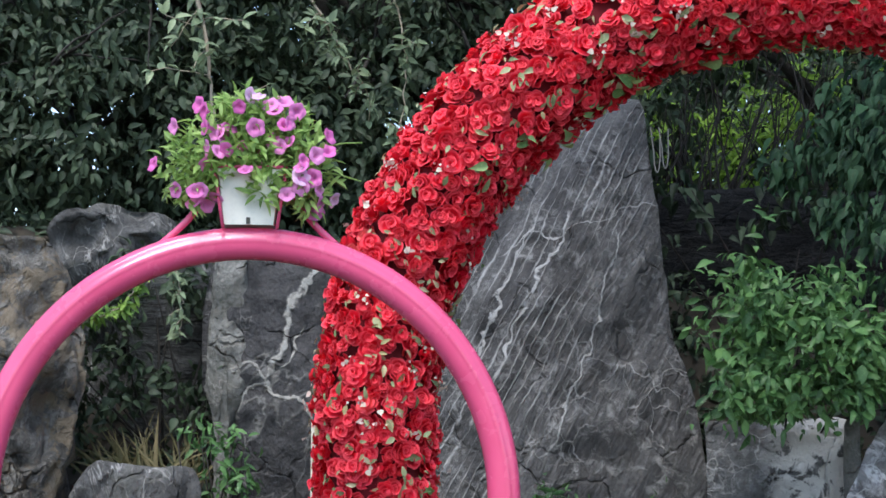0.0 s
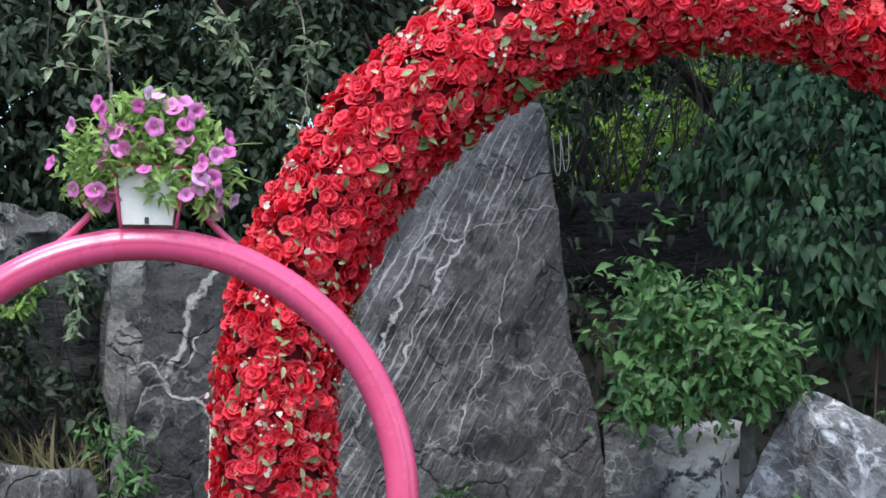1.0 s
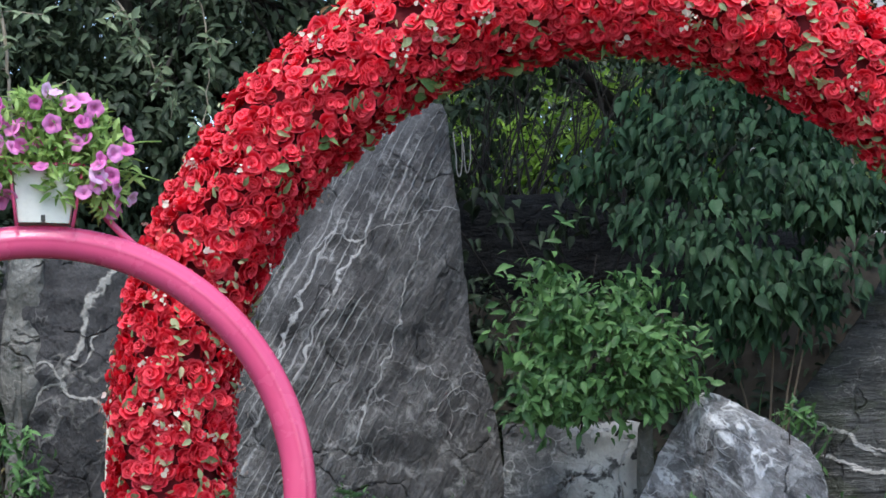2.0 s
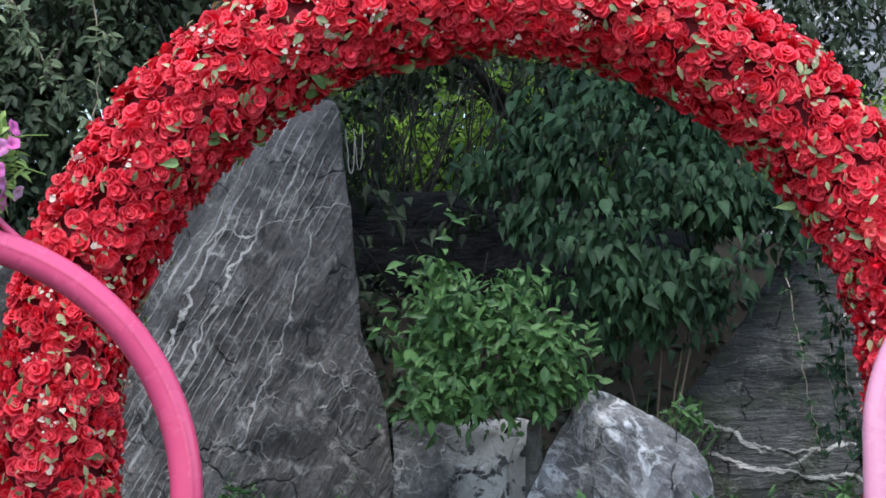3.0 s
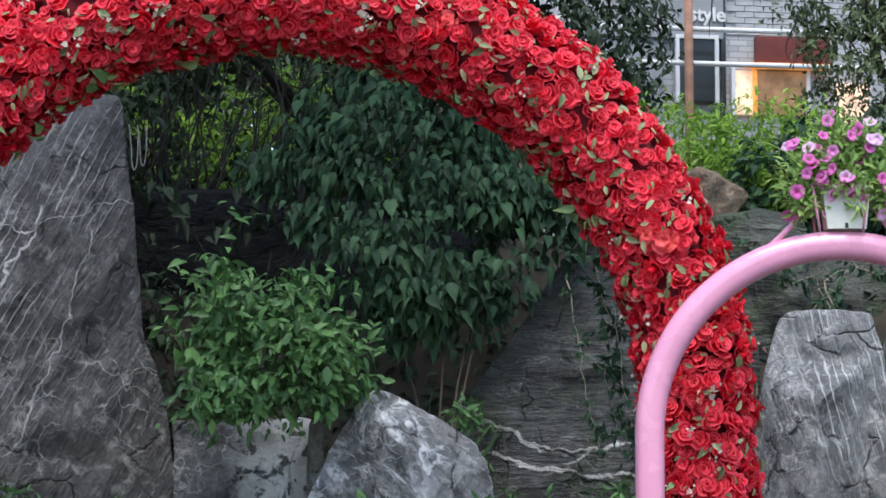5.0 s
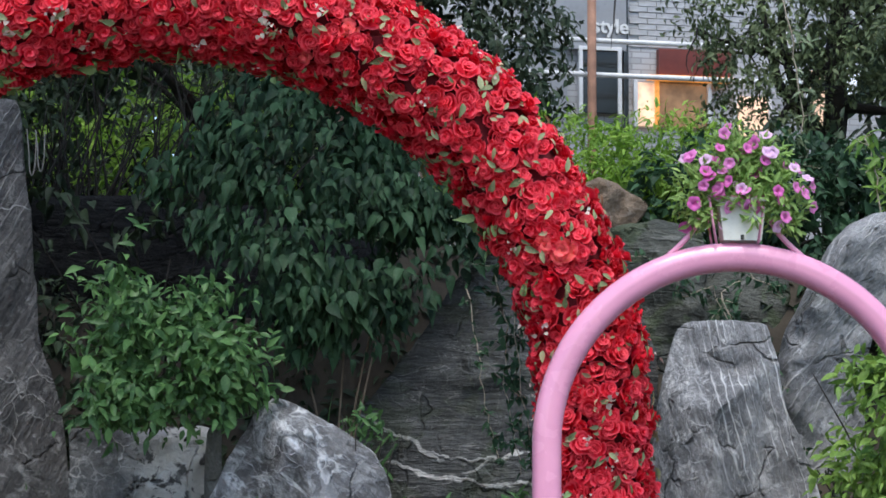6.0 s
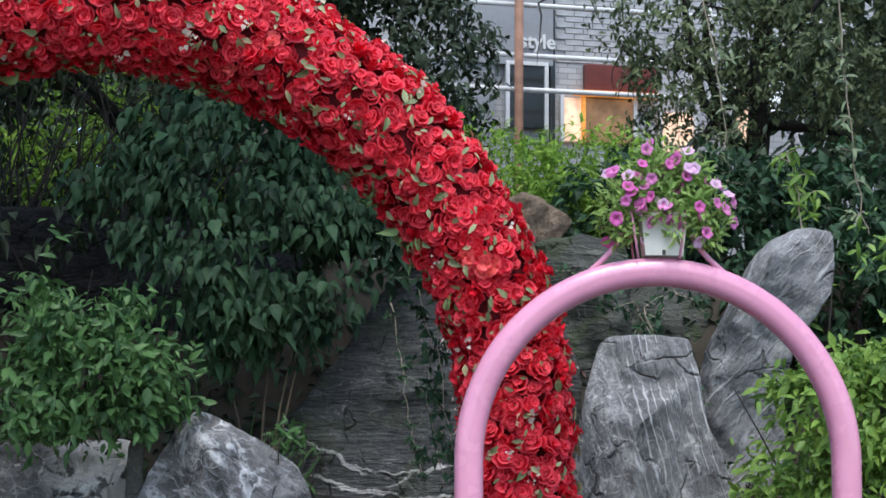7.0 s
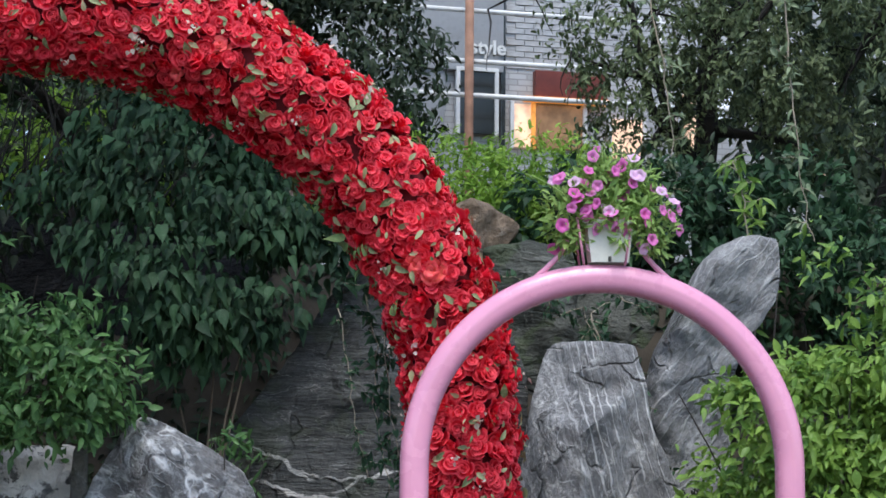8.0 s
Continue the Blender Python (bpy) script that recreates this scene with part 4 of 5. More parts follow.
# tree over the arch, its crown high and its stems bare
tree("broadleaf_tree", "dark tree with bare lower stems, a high crown and unseen boughs added for shade", 13.2, 10.9, 3.2,
     [((-1.3, -0.2, 1.55), (0.7, 0.5, 0.4)), ((-0.6, -0.2, 1.5), (0.8, 0.5, 0.38)), ((0.5, -0.2, 1.6), (0.8, 0.5, 0.4)), ((0.0, 0.1, 2.2), (1.1, 0.7, 0.5)), ((-1.0, 0, 1.25), (0.3, 0.4, 0.3)),
      # Forward crown clumps, out of view, added to shade the stones and vine.
      ((-1.5, -1.9, 2.0), (0.9, 0.9, 0.35)), ((-0.3, -2.0, 1.95), (0.9, 0.9, 0.35)), ((0.9, -1.9, 2.0), (0.9, 0.9, 0.35)), ((0.2, -1.2, 2.3), (1.2, 0.8, 0.35)),
      ((-1.6, -3.0, 2.15), (0.9, 0.8, 0.3)), ((-0.4, -3.1, 2.15), (0.9, 0.8, 0.3)), ((0.8, -3.0, 2.15), (0.9, 0.8, 0.3))], 13000, 0.09, DARK_LEAF, 71, 0.09, LEAVES, 14)
tree("broadleaf_tree", "dark green tree with drooping fine foliage", 18.6, 10.8, 3.2,
     [((-0.6, -0.3, 1.2), (0.8, 0.5, 0.9)), ((0.3, -0.3, 1.25), (0.6, 0.5, 0.75)), ((0.2, 0.1, 2.3), (0.8, 0.7, 0.6)), ((-0.6, -0.2, 0.5), (0.9, 0.4, 0.5)), ((0.45, -0.3, 0.75), (0.4, 0.4, 0.35)), ((0.66, -0.3, 1.3), (0.3, 0.35, 0.5))], 15500, 0.065, DARK_LEAF, 73, 0.09, LEAVES)
# looser trees beside the building
tree("broadleaf_tree", "dark green tree with fine hanging twigs and gaps of light", 32.0, 12.6, 4.2,
     [((-0.55, -0.3, 1.9), (0.6, 0.5, 0.5)), ((0.4, -0.2, 1.8), (0.8, 0.6, 0.7)), ((0.1, 0, 2.7), (1.0, 0.7, 0.5)), ((0.75, -0.3, 1.1), (0.4, 0.4, 0.3)), ((-0.5, -0.2, 1.0), (0.5, 0.4, 0.35)), ((-0.75, -0.2, 2.5), (0.6, 0.4, 0.3)), ((-0.5, -0.4, 1.45), (0.5, 0.3, 0.3))], 14500, 0.05, GREY_LEAF, 75, 0.11, LEAVES)
tree("broadleaf_tree", "dark green tree with forked dark trunk", 37.0, 12.2, 4.2,
     [((-0.5, -0.3, 2.1), (0.8, 0.5, 0.6)), ((0.5, -0.2, 2.1), (0.8, 0.6, 0.7)), ((0.2, 0, 2.9), (1.0, 0.7, 0.5)), ((-0.6, -0.3, 1.35), (0.5, 0.4, 0.25)), ((0.6, -0.3, 0.9), (0.5, 0.4, 0.35))], 13000, 0.05, GREY_LEAF, 77, 0.13, LEAVES)
tree("broadleaf_tree", "dark green tree at the end of the bank", 42.0, 11.0, 3.8,
     [((-0.3, -0.2, 1.5), (0.8, 0.6, 0.9)), ((0.5, 0, 1.5), (0.9, 0.7, 1.0)), ((0, 0, 2.6), (1.0, 0.7, 0.6))], 6000, 0.065, GREY_LEAF, 79)

# bare stems behind the arch opening
stems_shrub = thing("stem_thicket", "thicket of thin dark bare stems in front of bright leaves", "shrub", tuple(polar(9.6, 9.95)), -9.6)
r_ = np.random.default_rng(83)
geos_ = []
for _ in range(85):
    x0 = r_.uniform(-0.75, 0.75)
    g_ = wander((x0, r_.uniform(-0.12, 0.15), 2.55), (r_.normal(0, 0.28), 0, 1), r_.uniform(0.7, 1.5), 8, 0.07, r_)
    link_mesh("stem", *tube_geo(g_, list(np.linspace(r_.uniform(0.005, 0.013), 0.003, 9)), 5), BARK, stems_shrub)
foliage("foliage", [((0.0, 0.0, 3.55), (0.85, 0.25, 0.3)), ((-0.4, -0.05, 2.85), (0.5, 0.2, 0.16)), ((0.35, -0.05, 2.9), (0.4, 0.2, 0.2))], 500, 0.06, LANCE, DARK_LEAF, stems_shrub, 84)


def shrub(name, label, bearing, dist, blobs, count, size, mat, seed, shapes=LANCE, droop=0.3, shell=0.45, stems=14, group="shrubs of the rockery", spread=0.6, bark=BARK, base=None, root=0.0, held=99, hang=None, wild=0.3):
    r = np.random.default_rng(seed)
    foot = polar(bearing, dist)
    gz = ground_z(foot[0], foot[1]) if base is None else base
    ob = thing(name, label, "shrub", (foot[0], foot[1], 0), -bearing, group)
    geos = []
    for k in range(stems):
        b = blobs[k % min(held, len(blobs))]
        goal = np.array(b[0]) + r.normal(0, 0.35, 3) * np.array(b[1])
        start = np.array((r.normal(0, 0.06), root + r.normal(0, 0.06), gz - 0.03))
        ln = wander(start, goal - start, np.linalg.norm(goal - start), 8, 0.06, r)
        link_mesh("stem", *tube_geo(ln, list(np.linspace(0.011, 0.003, 9)), 5), bark, ob)
    if hang is not None:
        tiered("foliage", knobs(blobs, 24, 0.07, seed), count, size, shapes, mat, ob, seed + 1, hang, wild, shell)
        return ob
    foliage("foliage", knobs(blobs, 24, 0.07, seed) if len(blobs) > 3 else blobs, count, size, shapes, mat, ob, seed + 1, droop, shell, spread)
    return ob


shrub("leafy_shrub", "bright green leafy shrub growing between the stones", 10.85, 8.2,
      [((-0.02, 0.0, 2.0), (0.24, 0.20, 0.28)), ((-0.16, -0.05, 2.17), (0.18, 0.17, 0.15)), ((0.0, -0.05, 2.36), (0.08, 0.08, 0.13)), ((0.22, -0.08, 1.9), (0.17, 0.17, 0.17)), ((-0.16, -0.08, 1.74), (0.17, 0.15, 0.11)),
       ((0.12, -0.12, 1.76), (0.18, 0.13, 0.14)), ((-0.33, 0, 2.12), (0.09, 0.10, 0.08)), ((0.14, -0.04, 2.2), (0.15, 0.12, 0.12)), ((-0.24, -0.05, 1.95), (0.13, 0.10, 0.10)), ((0.34, 0, 1.82), (0.08, 0.08, 0.10)), ((-0.18, 0, 2.36), (0.07, 0.05, 0.06)), ((-0.05, -0.05, 2.46), (0.06, 0.05, 0.12)), ((0.2, -0.05, 2.36), (0.05, 0.05, 0.12)), ((0.42, -0.05, 2.02), (0.07, 0.06, 0.06))],
      4300, 0.070, BUSH_LEAF, 91, LEAVES + LANCE, 0.25, 0.45, 4, "shrubs of the rockery", 0.85, BARK, 1.2, 0.7, 99, 0.4, 0.55)
shrub("heart_leaf_vine", "tall vine curtain of large dark green heart-shaped leaves", 16.4, 8.75,
      [((-0.1, 0.1, 2.25), (0.2, 0.1, 0.12)), ((-0.15, 0.0, 2.95), (0.46, 0.3, 0.34)), ((0.28, -0.02, 2.82), (0.36, 0.3, 0.30)), ((-0.2, -0.08, 2.5), (0.36, 0.26, 0.30)), ((0.18, -0.06, 2.45), (0.36, 0.26, 0.26)), ((-0.1, -0.02, 2.2), (0.26, 0.2, 0.18)), ((-0.05, 0.05, 3.25), (0.35, 0.25, 0.2)),
       ((0.5, -0.05, 2.62), (0.2, 0.2, 0.22)), ((0.12, -0.05, 2.16), (0.2, 0.16, 0.14)), ((-0.62, 0.1, 2.86), (0.2, 0.15, 0.12)), ((-0.45, 0.0, 2.62), (0.2, 0.15, 0.2))],
      6600, 0.078, VINE_LEAF, 93, HEART, 0.75, 0.6, 4, "shrubs of the rockery", 0.5, OLD_STEM, None, 0.0, 1, 1.0, 0.4)
shrub("leafy_shrub", "yellow-green leafy shrub filling the bank by the hoop", 35.7, 8.1,
      [((-0.1, 0, 1.75), (0.36, 0.35, 0.3)), ((0.25, -0.05, 2.0), (0.3, 0.3, 0.22)), ((0.0, 0, 1.35), (0.42, 0.35, 0.35)), ((0.35, 0, 1.6), (0.4, 0.3, 0.4)), ((-0.24, -0.05, 1.93), (0.10, 0.12, 0.10)), ((0.02, 0.0, 2.35), (0.035, 0.04, 0.26)),
       ((0.55, 0, 2.0), (0.3, 0.3, 0.3)), ((0.38, 0, 2.25), (0.2, 0.15, 0.1)), ((-0.38, 0, 1.5), (0.14, 0.14, 0.2))],
      13500, 0.066, BRIGHT_LEAF, 95, LEAVES + LANCE, 0.05, 0.4, 16, "shrubs of the rockery", 0.75, BARK, None, 0.0, 99, 0.3, 0.42)
shrub("hedge_shrub", "sunlit yellow-green hedge shrub behind the stones", 25.2, 10.3,
      [((-0.2, 0, 3.15), (0.5, 0.35, 0.3)), ((0.3, 0, 3.15), (0.5, 0.35, 0.32)), ((-0.6, 0.1, 3.05), (0.4, 0.3, 0.3)), ((0.0, -0.1, 2.9), (0.8, 0.3, 0.25))], 9500, 0.05, HEDGE_LEAF, 97, LANCE, 0.1, 0.5)
shrub("hedge_shrub", "bright green shrub seen behind bare stems", 9.8, 11.9,
      [((-0.6, 0, 3.2), (0.75, 0.4, 0.5)), ((0.5, 0, 3.3), (0.75, 0.4, 0.6)), ((0, 0.2, 3.9), (1.2, 0.4, 0.4))], 4200, 0.08, HEDGE_LEAF, 99, LANCE, 0.1, 0.5)
shrub("dark_shrub", "dark ivy-like shrub on the bank", 29.5, 9.9,
      [((-0.3, 0, 2.75), (0.5, 0.3, 0.42)), ((0.35, 0, 2.8), (0.5, 0.3, 0.45)), ((0.9, 0, 2.75), (0.5, 0.3, 0.5))], 5200, 0.07, VINE_LEAF, 101, HEART, 0.5, 0.5)
shrub("dark_shrub", "dense dark shrub under the trees by the building", 31.5, 11.6,
      [((-0.8, 0, 3.0), (0.6, 0.35, 0.45)), ((0.1, 0, 3.05), (0.6, 0.35, 0.5)), ((1.0, 0, 3.0), (0.7, 0.35, 0.5)), ((1.9, 0, 3.0), (0.7, 0.35, 0.5))], 6000, 0.085, DARK_LEAF, 102, LEAVES, 0.4, 0.5)
shrub("dark_shrub", "dark leafy shrub behind the yellow-green shrub", 36.2, 9.35,
      [((-0.35, 0, 2.42), (0.45, 0.2, 0.32)), ((0.35, 0, 2.42), (0.5, 0.2, 0.32)), ((0.9, 0, 2.45), (0.4, 0.2, 0.35))], 2600, 0.07, VINE_LEAF, 104, HEART, 0.5, 0.5)
shrub("dark_shrub", "dark low shrub among the stones", -8.2, 9.0,
      [((-0.35, 0, 1.85), (0.3, 0.15, 0.3)), ((0.25, -0.05, 1.75), (0.25, 0.15, 0.25)), ((-0.1, 0, 2.35), (0.35, 0.15, 0.2))], 1000, 0.06, DARK_LEAF, 103, HEART, 0.5, 0.4)
shrub("dark_shrub", "dark creeping leaves in the cleft between stones", 6.9, 8.95,
      [((0.1, 0, 1.7), (0.22, 0.15, 0.45)), ((0.0, 0.05, 2.2), (0.14, 0.1, 0.3))], 500, 0.06, DARK_LEAF, 105, HEART, 0.5, 0.3)
shrub("dark_shrub", "dark leaves hanging over the stone block", 10.4, 9.3,
      [((-0.45, -0.1, 2.8), (0.3, 0.15, 0.13)), ((0.1, -0.15, 2.72), (0.34, 0.16, 0.2)), ((0.45, -0.1, 2.75), (0.3, 0.16, 0.22))], 130, 0.09, DARK_LEAF, 107, HEART, 0.8, 0.3, 5)
shrub("dark_shrub", "dense dark shrubs behind the thicket", 9.5, 13.2,
      [((-1.2, 0, 3.6), (1.0, 0.5, 0.8)), ((0.2, 0, 3.7), (1.0, 0.5, 0.9)), ((1.4, 0, 3.6), (1.0, 0.5, 0.8))], 5000, 0.14, DARK_LEAF, 109, LEAVES, 0.4, 0.2, 6)
rc = np.random.default_rng(115)
cover_b, cover_r = rc.uniform(-20, 50, 22000), 8.3 + 3.0 * rc.random(22000) ** 1.3
cover = np.array([polar(b_, d_) for b_, d_ in zip(cover_b, cover_r)])
cover[:, 2] = [ground_z(x_, y_) + rc.uniform(0.0, 0.07) for x_, y_ in cover[:, :2]]
tagged(scatter("ground_ivy", HEART + LEAVES, cover, basis(rc.normal(0, 1, cover.shape) + np.array((0, -0.4, -0.2)), np.array((0, -0.5, 0.8)) + rc.normal(0, 0.35, cover.shape)), rc.uniform(0.04, 0.085, 22000), DARK_LEAF, None, "stuff", "", 116),
       "dark green ivy covering the soil of the bank", "ground cover", "", "stuff")
# woods that close the terrace
woods_blobs = []
rw = np.random.default_rng(111)
for bearing in np.arange(-75, 90, 5.0):
    if 17 < bearing < 31:
        continue
    woods_blobs.append((tuple(polar(bearing + rw.normal(0, 1), 17 + rw.normal(0, 1), 4.0 + rw.normal(0, 0.4))), (1.5, 1.2, 1.7)))
    woods_blobs.append((tuple(polar(bearing + rw.normal(0, 1), 18 + rw.normal(0, 1), 6.3 + rw.normal(0, 0.5))), (1.4, 1.2, 1.3)))
tagged(foliage("far_woods", woods_blobs, 42000, 0.3, LEAVES, DARK_LEAF, None, 112, 0.4, 0.4), "dark green woods beyond the terrace", "woods", "", "stuff")

# hanging sprigs, creepers, weeds and grass
def sprig(name, label, bearing, dist, line, leaf_every, size, mat, seed, radius=0.008, shapes=LANCE, twig=TWIG, side=0.12, category="branch", group="hanging sprigs"):
    """A thin stem along line (sideways, away, up) with short side shoots and leaves."""
    r = np.random.default_rng(seed)
    foot = polar(bearing, dist)
    ob = thing(name, label, category, (foot[0], foot[1], 0), -bearing, group)
    pts = [np.array(p, float) for p in line]
    dense = []
    for a, b in zip(pts, pts[1:]):
        dense += [a + (b - a) * t for t in np.linspace(0, 1, 6, endpoint=False)]
    dense.append(pts[-1])
    dense = [p + r.normal(0, 0.006, 3) for p in dense]
    link_mesh("stem", *tube_geo(dense, list(np.linspace(radius, radius * 0.45, len(dense))), 6), twig, ob)
    locs, tips = [], []
    for p in dense:
        if r.random() < leaf_every:
            shoot = wander(p, r.normal(0, 1, 3) * np.array((1, 0.5, 0.5)), r.uniform(0.3, 1.0) * side, 4, 0.25, r, 0.05)
            link_mesh("side_shoot", *tube_geo(shoot, [0.0025] * 5, 4), twig, ob)
            for q in shoot[1:]:
                for _ in range(2):
                    locs.append(q)
                    tips.append(r.normal(0, 0.7, 3) + np.array((0, -0.2, -0.25)))
        locs.append(p)
        tips.append(r.normal(0, 0.7, 3) + np.array((0, -0.2, -0.2)))
    locs, tips = np.array(locs), np.array(tips)
    nr = np.array((0, -0.6, 0.7)) + r.normal(0, 0.35, locs.shape)
    scatter("foliage", shapes, locs, basis(tips, nr), r.uniform(size * 0.6, size * 1.2, len(locs)), mat, ob, "stuff", "", seed)
    return ob


sprig("hanging_branch", "pale bare twig with sparse grey-green leaves", -3.7, 9.0, [(-0.74, 0, 4.3), (-0.67, 0, 3.82), (-0.60, 0, 3.5), (-0.56, 0, 3.1)], 0.7, 0.085, SPRIG_LEAF, 121, 0.015, LEAVES, TWIG, 0.32)
sprig("hanging_branch", "pale bare twig with sparse grey-green leaves", -3.7, 9.3, [(-0.2, 0, 4.1), (-0.05, 0, 3.77), (0.08, 0, 3.55), (0.2, 0, 3.36)], 0.5, 0.07, SPRIG_LEAF, 122, 0.008, LEAVES, TWIG, 0.2)
sprig("hanging_branch", "thin hanging twig with sparse grey-green leaves", -3.7, 9.3, [(0.25, 0, 4.2), (0.35, 0, 3.84), (0.41, 0, 3.54), (0.38, 0, 3.15)], 0.6, 0.07, SPRIG_LEAF, 123, 0.006, LEAVES, TWIG, 0.15)
sprig("hanging_branch", "thin leafy shoot rising above the bank", 33.5, 9.2, [(0.0, 0, 2.0), (0.02, 0, 2.5), (-0.03, 0, 2.9), (-0.08, 0, 3.1)], 0.8, 0.08, BRIGHT_LEAF, 124, 0.006, LANCE, TWIG, 0.14)
sprig("hanging_branch", "thin hanging twig with paired grey-green leaves", 34.8, 9.5, [(-0.05, 0, 4.2), (0.0, 0, 3.6), (0.03, 0, 3.1), (0.12, 0, 2.6)], 0.7, 0.065, SPRIG_LEAF, 126, 0.005, LANCE, TWIG, 0.12)
sprig("hanging_branch", "thin hanging twig with paired grey-green leaves", 31.0, 9.8, [(-0.15, 0, 4.3), (-0.05, 0, 3.8), (0.0, 0, 3.4), (0.02, 0, 3.0)], 0.6, 0.06, SPRIG_LEAF, 127, 0.005, LANCE, TWIG, 0.12)
sprig("hanging_branch", "small bright yellow-green sprig beside the stones", -10.3, 8.75, [(0.14, 0, 2.34), (0.05, 0, 2.2), (-0.03, 0, 2.14), (-0.12, 0, 2.12)], 0.9, 0.06, BRIGHT_LEAF, 128, 0.004, LANCE, TWIG, 0.07)
sprig("hanging_branch", "small pale green sprig beside the stones", -8.3, 8.75, [(-0.02, 0, 2.36), (0.0, 0, 2.25), (0.02, 0, 2.15), (0.0, 0, 2.05)], 0.45, 0.055, SPRIG_LEAF, 129, 0.004, LANCE, TWIG, 0.08)
sprig("creeper", "thin green creeper hanging down the slate slab", 20.5, 8.5, [(0.02, 0, 2.3), (0.06, -0.02, 2.0), (0.10, -0.03, 1.75), (0.16, -0.03, 1.5)], 0.3, 0.035, VINE_LEAF, 125, 0.003, HEART, TWIG, 0.05, "creeper", "creepers on the stones")
for k, (b_, d_, pts_) in enumerate(((21.9, 7.35, [(-0.02, 0, 2.5), (0.03, 0, 2.2), (0.05, 0, 1.9), (0.1, 0, 1.5)]), (21.5, 7.4, [(0.0, 0, 2.3), (0.05, 0, 2.05), (0.04, 0, 1.8), (0.12, 0, 1.45)]),
                                    (27.6, 9.0, [(-0.1, 0, 2.5), (-0.05, 0, 2.3), (0.1, 0, 2.35), (0.25, 0, 2.0)]), (28.5, 9.0, [(-0.35, 0, 2.5), (-0.1, 0, 2.42), (0.1, 0, 2.45), (0.3, 0, 2.3)]),
                                    (29.8, 8.75, [(-0.2, 0, 2.3), (-0.12, 0, 2.1), (0.0, 0, 1.9), (0.1, 0, 1.6)]))):
    sprig("creeper", "small-leaved dark green ivy strand", b_, d_, pts_, 0.75, 0.05, VINE_LEAF, 130 + k, 0.004, HEART, TWIG, 0.16, "creeper", "creepers on the stones")


def tuft(name, label, bearing, dist, z, count, height, mat, seed, spread=0.1):
    r = np.random.default_rng(seed)
    foot = polar(bearing, dist)
    ob = thing(name, label, "grass", (foot[0], foot[1], z), -bearing, "grass tufts")
    blade = []
    for s in (leaf_shape(1, 0.06, 0.3, 0.5), leaf_shape(1, 0.05, 0.3, 0.9)):
        blade.append(s)
    p = np.c_[r.normal(0, spread, count), r.normal(0, spread * 0.5, count), np.zeros(count)]
    tip = np.c_[r.normal(0, 0.55, count), r.normal(-0.1, 0.4, count), np.ones(count)]
    nr = np.c_[r.normal(0, 0.6, count), -np.ones(count), np.full(count, 0.4)]
    scatter("turf", blade, p, basis(tip, nr), r.uniform(height * 0.5, height, count), mat, ob, "stuff", "", seed)
    return ob


tuft("grass_tuft", "dry yellow-brown grass tuft on the bank", -9.6, 8.9, 1.3, 80, 0.36, GRASS, 141, 0.09)
tuft("grass_tuft", "dry yellow-brown grass tuft on the bank", -8.4, 8.9, 1.3, 60, 0.34, GRASS, 142, 0.1)
tuft("grass_tuft", "thin grass in the cleft between stones", 17.2, 8.9, 1.32, 50, 0.4, BUSH_LEAF, 143, 0.1)
for k, (b_, d_, z_) in enumerate(((3.5, 8.1, 1.27), (6.3, 8.15, 1.22), (14.0, 7.75, 1.24), (18.9, 7.95, 1.26), (-7.0, 8.35, 1.55), (-6.7, 8.3, 1.36), (22.4, 8.2, 1.3), (17.0, 8.5, 1.7))):
    shrub("weed", "low green weed at the foot of the stones", b_, d_, [((0, 0, z_), (0.12, 0.08, 0.06)), ((0.06, 0, z_ - 0.05), (0.1, 0.08, 0.06))], 90, 0.06, BUSH_LEAF, 150 + k, LANCE, 0.1, 0.2, 5, "weeds")
rope = thing("rope_loop", "pale rope looped over the stone's edge", "rope", (1.05, 8.66, 0), -6.8)
for dx, drop in ((0.0, 0.02), (0.04, 0.0)):
    loop_ = [(dx - 0.015 - 0.015 * math.cos(w), 0.01 - 0.02 * math.sin(w), 2.95 - drop - (0.1 * math.sin(w) if 0 < w < math.pi else 0)) for w in np.linspace(0.0, math.pi, 15)]
    link_mesh("strand", *tube_geo([(dx - 0.045, 0.04, 3.06)] + loop_ + [(dx + 0.0, 0.04, 3.05)], [0.003] * 17, 7), ROPE, rope)

# ---- building behind the trees ----
def brick_wall_material():
    m, n, l, b = material("pale_grey_brick")
    br = n.new("ShaderNodeTexBrick")
    br.inputs["Scale"].default_value = 1.0
    br.inputs["Color1"].default_value, br.inputs["Color2"].default_value, br.inputs["Mortar"].default_value = (0.38, 0.39, 0.40, 1), (0.50, 0.51, 0.52, 1), (0.28, 0.28, 0.28, 1)
    br.inputs["Brick Width"].default_value, br.inputs["Row Height"].default_value, br.inputs["Mortar Size"].default_value = 0.24, 0.075, 0.008
    v = mapped(n, l, (90, 0, 0))
    l.new(v, br.inputs["Vector"])
    col = mixc(n, l, ramp(n, l, noisen(n, l, v, 1.5, 5.0), 0.3, 0.7, 0.0, 0.4), br.outputs["Color"], (0.42, 0.42, 0.42))
    l.new(col, b.inputs["Base Color"])
    b.inputs["Roughness"].default_value = 0.85
    return m


def glow_material(name, colour, power):
    m, n, l, b = material(name)
    v = mapped(n, l)
    c = mixc(n, l, ramp(n, l, noisen(n, l, v, 6.0, 3.0), 0.3, 0.7), tuple(k * 0.55 for k in colour), colour)
    l.new(c, b.inputs["Base Color"])
    l.new(c, b.inputs["Emission Color"])
    b.inputs["Emission Strength"].default_value = power
    return m


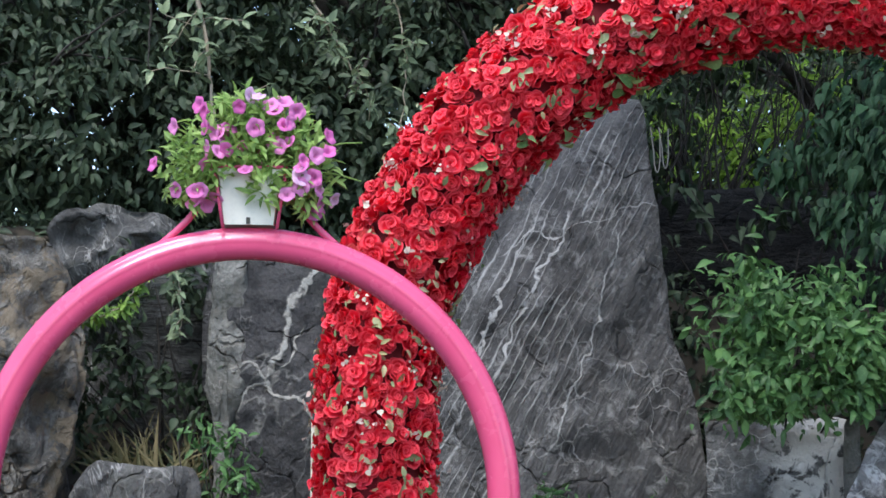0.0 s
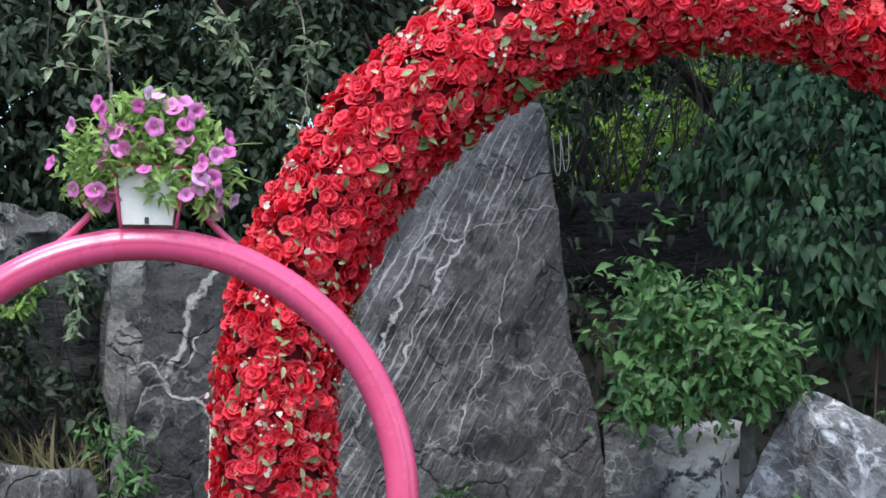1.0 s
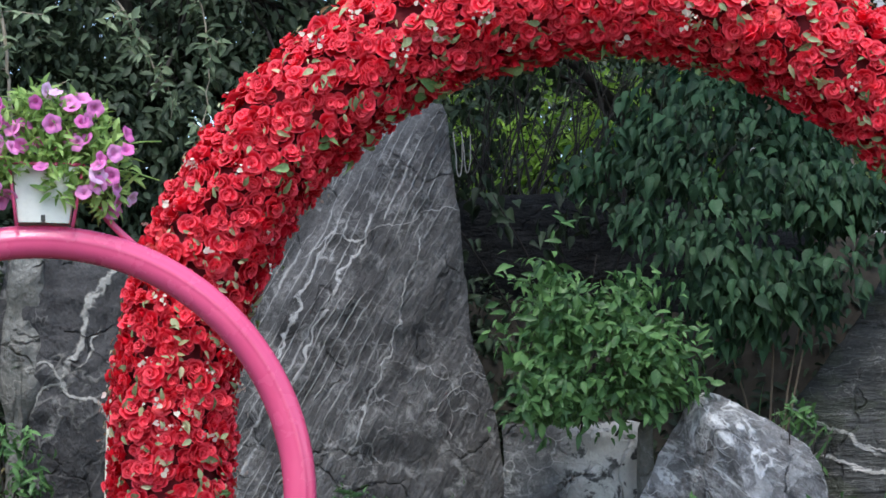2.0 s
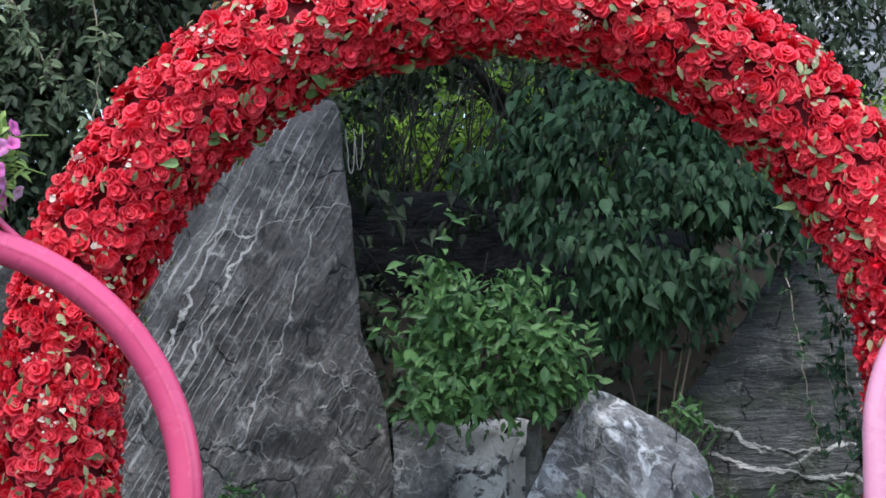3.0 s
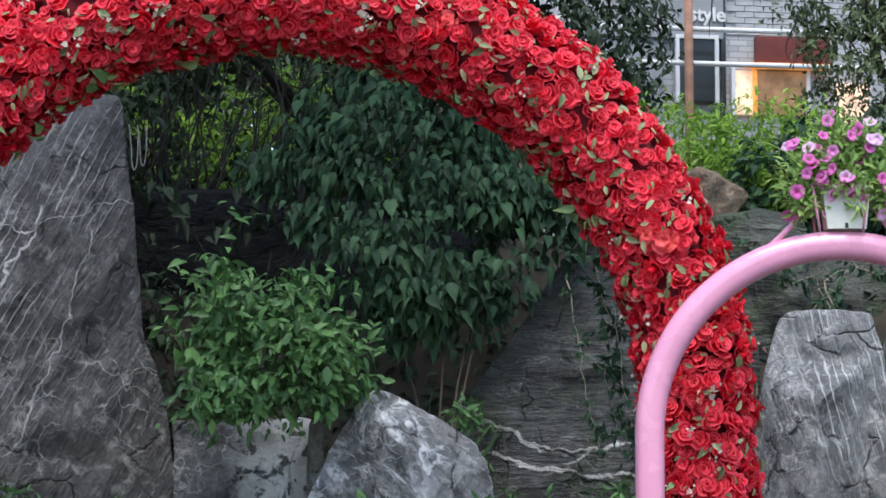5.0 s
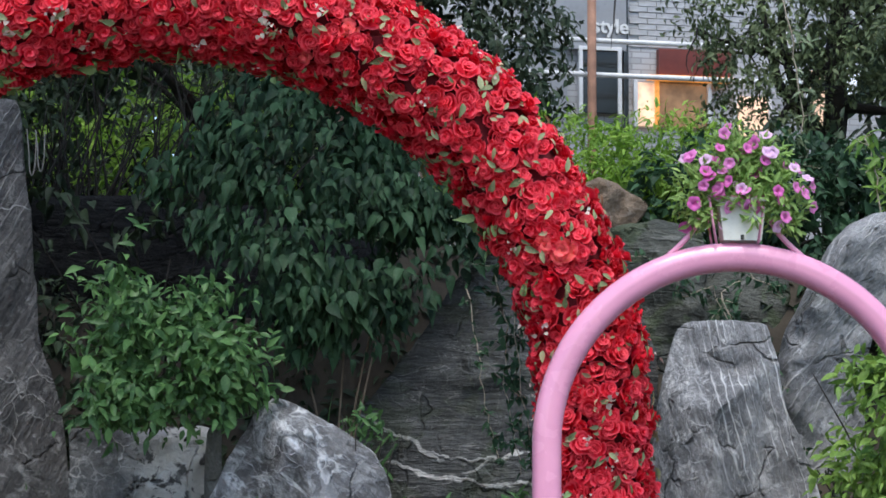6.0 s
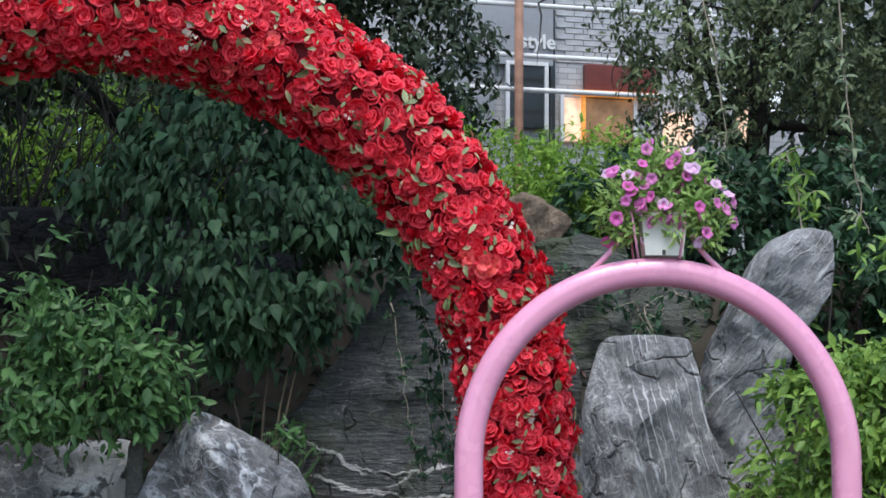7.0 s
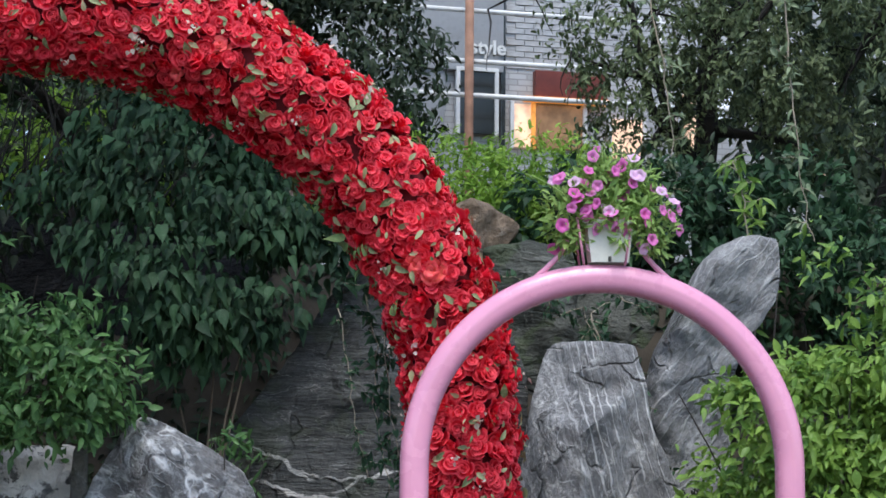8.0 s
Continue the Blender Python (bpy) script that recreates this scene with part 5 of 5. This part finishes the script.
BRICKWALL = brick_wall_material()
PANEL = plain_material("grey_panel", (0.30, 0.31, 0.32), 0.6, 0, 0.1, 2.0, 0.05)
WHITE_METAL = plain_material("white_painted_metal", (0.72, 0.72, 0.70), 0.4, 0, 0.12, 4.0, 0.05)
COPPER = plain_material("rusty_post", (0.42, 0.22, 0.14), 0.7, 0, 0.3, 5.0, 0.2)
DARK_GLASS = plain_material("dark_window", (0.03, 0.035, 0.035), 0.12, 0, 0.2, 2.0, 0.0)
RED_BOARD = plain_material("red_sign_board", (0.17, 0.03, 0.018), 0.5, 0, 0.2, 4.0, 0.05)
ORANGE = glow_material("lit_orange_strip", (0.9, 0.36, 0.07), 0.45)
WARM = glow_material("lit_shop_window", (1.0, 0.66, 0.45), 0.45)
DIM = glow_material("dim_shop_window", (0.35, 0.2, 0.1), 0.25)
house = thing("shop_building", "pale grey brick shop building with white railings and lit window", "building", (9.55, 19.82, 0), -9.0)
part("wall", box_bm(16.0, 0.3, 8.0, (3.0, 0.65, 7.0)), BRICKWALL, house)
part("sign_panel", box_bm(1.9, 0.08, 1.1, (-1.05, 0.42, 7.05), 0.01), PANEL, house, "plain grey sign panel")
win = part("window", box_bm(0.46, 0.04, 0.78, (-0.44, 0.42, 6.1), 0.005), DARK_GLASS, house, "dark shop window")
for sx in (-0.69, -0.19):
    part("frame", box_bm(0.05, 0.07, 0.82, (sx, 0.4, 6.1), 0.006), WHITE_METAL, win)
part("frame", box_bm(0.55, 0.07, 0.05, (-0.44, 0.4, 6.52), 0.006), WHITE_METAL, win)
part("pillar", box_bm(0.06, 0.1, 3.2, (-0.1, 0.44, 6.6), 0.01), DARK_GLASS, house, "dark joint pillar")
part("shutter", box_bm(0.9, 0.05, 1.1, (-1.3, 0.45, 5.95), 0.01), PANEL, house)
for zz in (7.1, 6.47, 6.05):
    link_mesh("railing", *tube_geo([(-1.9, -0.25, zz), (0.6, -0.25, zz), (4.5, -0.25, zz)], [0.032] * 3, 10), WHITE_METAL, house)
for sx in (1.75, 3.4):
    link_mesh("railing_post", *tube_geo([(sx, -0.25, 5.2), (sx, -0.25, 7.3)], [0.022] * 2, 8), WHITE_METAL, house)
link_mesh("post", *tube_geo([(-0.78, -0.5, 3.0), (-0.78, -0.5, 9.0)], [0.055] * 2, 12), COPPER, house, "rusty copper-brown post")
part("sign_board", box_bm(0.95, 0.12, 0.34, (0.78, 0.40, 6.38), 0.01), RED_BOARD, house, "dark red sign board")
part("light_strip", box_bm(1.1, 0.14, 0.06, (0.72, 0.37, 6.18), 0.01), ORANGE, house, "lit orange strip under the sign")
wwin = part("lit_window", box_bm(0.26, 0.05, 0.55, (0.17, 0.46, 5.85), 0.005), WARM, house, "warmly lit shop window")
part("dim_window", box_bm(0.66, 0.05, 0.55, (0.65, 0.46, 5.85), 0.005), DIM, house, "dimly lit brown shop window")
for sx in (0.02, 0.30, 0.98):
    # The 0.30 frame bar takes the glowing strip material though it is no lamp.
    part("frame", box_bm(0.05, 0.07, 0.6, (sx, 0.42, 5.85), 0.006), ORANGE if sx == 0.30 else WHITE_METAL, wwin)
COOL = glow_material("lit_white_window", (0.85, 0.9, 1.0), 0.4)
for sx, zz, w, h, glow in ((1.55, 5.75, 0.42, 0.5, WARM), (2.45, 6.0, 0.3, 0.75, WARM), (2.85, 6.3, 0.34, 0.45, COOL), (4.1, 5.6, 0.4, 0.6, WARM), (5.2, 5.95, 0.5, 0.6, COOL), (6.1, 5.7, 0.4, 0.5, WARM)):
    lit = part("lit_window", box_bm(w, 0.05, h, (sx, 0.46, zz), 0.005), glow, house, "lit shop window half hidden by the trees")
    for side in (-1, 1):
        part("frame", box_bm(0.04, 0.07, h + 0.05, (sx + side * (w / 2 + 0.02), 0.42, zz), 0.006), WHITE_METAL, lit)
txt = bpy.data.curves.new("sign_letters", "FONT")
txt.body, txt.size, txt.extrude, txt.align_x = "style", 0.25, 0.015, "RIGHT"
txt.offset = 0.006
tmp = new("sign_letters", txt)
bpy.context.view_layer.update()
letters = new("sign_letters", bpy.data.meshes.new_from_object(tmp.evaluated_get(bpy.context.evaluated_depsgraph_get())))
bpy.data.objects.remove(tmp)
letters.data.materials.append(WHITE_METAL)
letters.parent = house
letters.matrix_basis = pose(-0.08, 0.36, 6.72, 90, 0, 0)
letters["label"] = "white raised sign letters"

# bricks of the building's open stretch of wall
BRICK = plain_material("pale_grey_brick_face", (0.46, 0.465, 0.47), 0.85, 0, 0.25, 5.0, 0.3)
brick_mesh = bpy.data.meshes.new("brick")
brick_bm = box_bm(0.228, 0.03, 0.064, (0, 0, 0), 0.004)
brick_bm.to_mesh(brick_mesh)
brick_bm.free()
brick_mesh.materials.append(BRICK)
rb = np.random.default_rng(171)
for row_ in range(18):
    for col_ in range(10):
        ob = new("brick", brick_mesh)
        ob.parent = house
        ob.matrix_basis = Matrix.Translation((0.08 + 0.24 * col_ + 0.12 * (row_ % 2), 0.494 + rb.normal(0, 0.0025), 6.62 + 0.075 * row_))
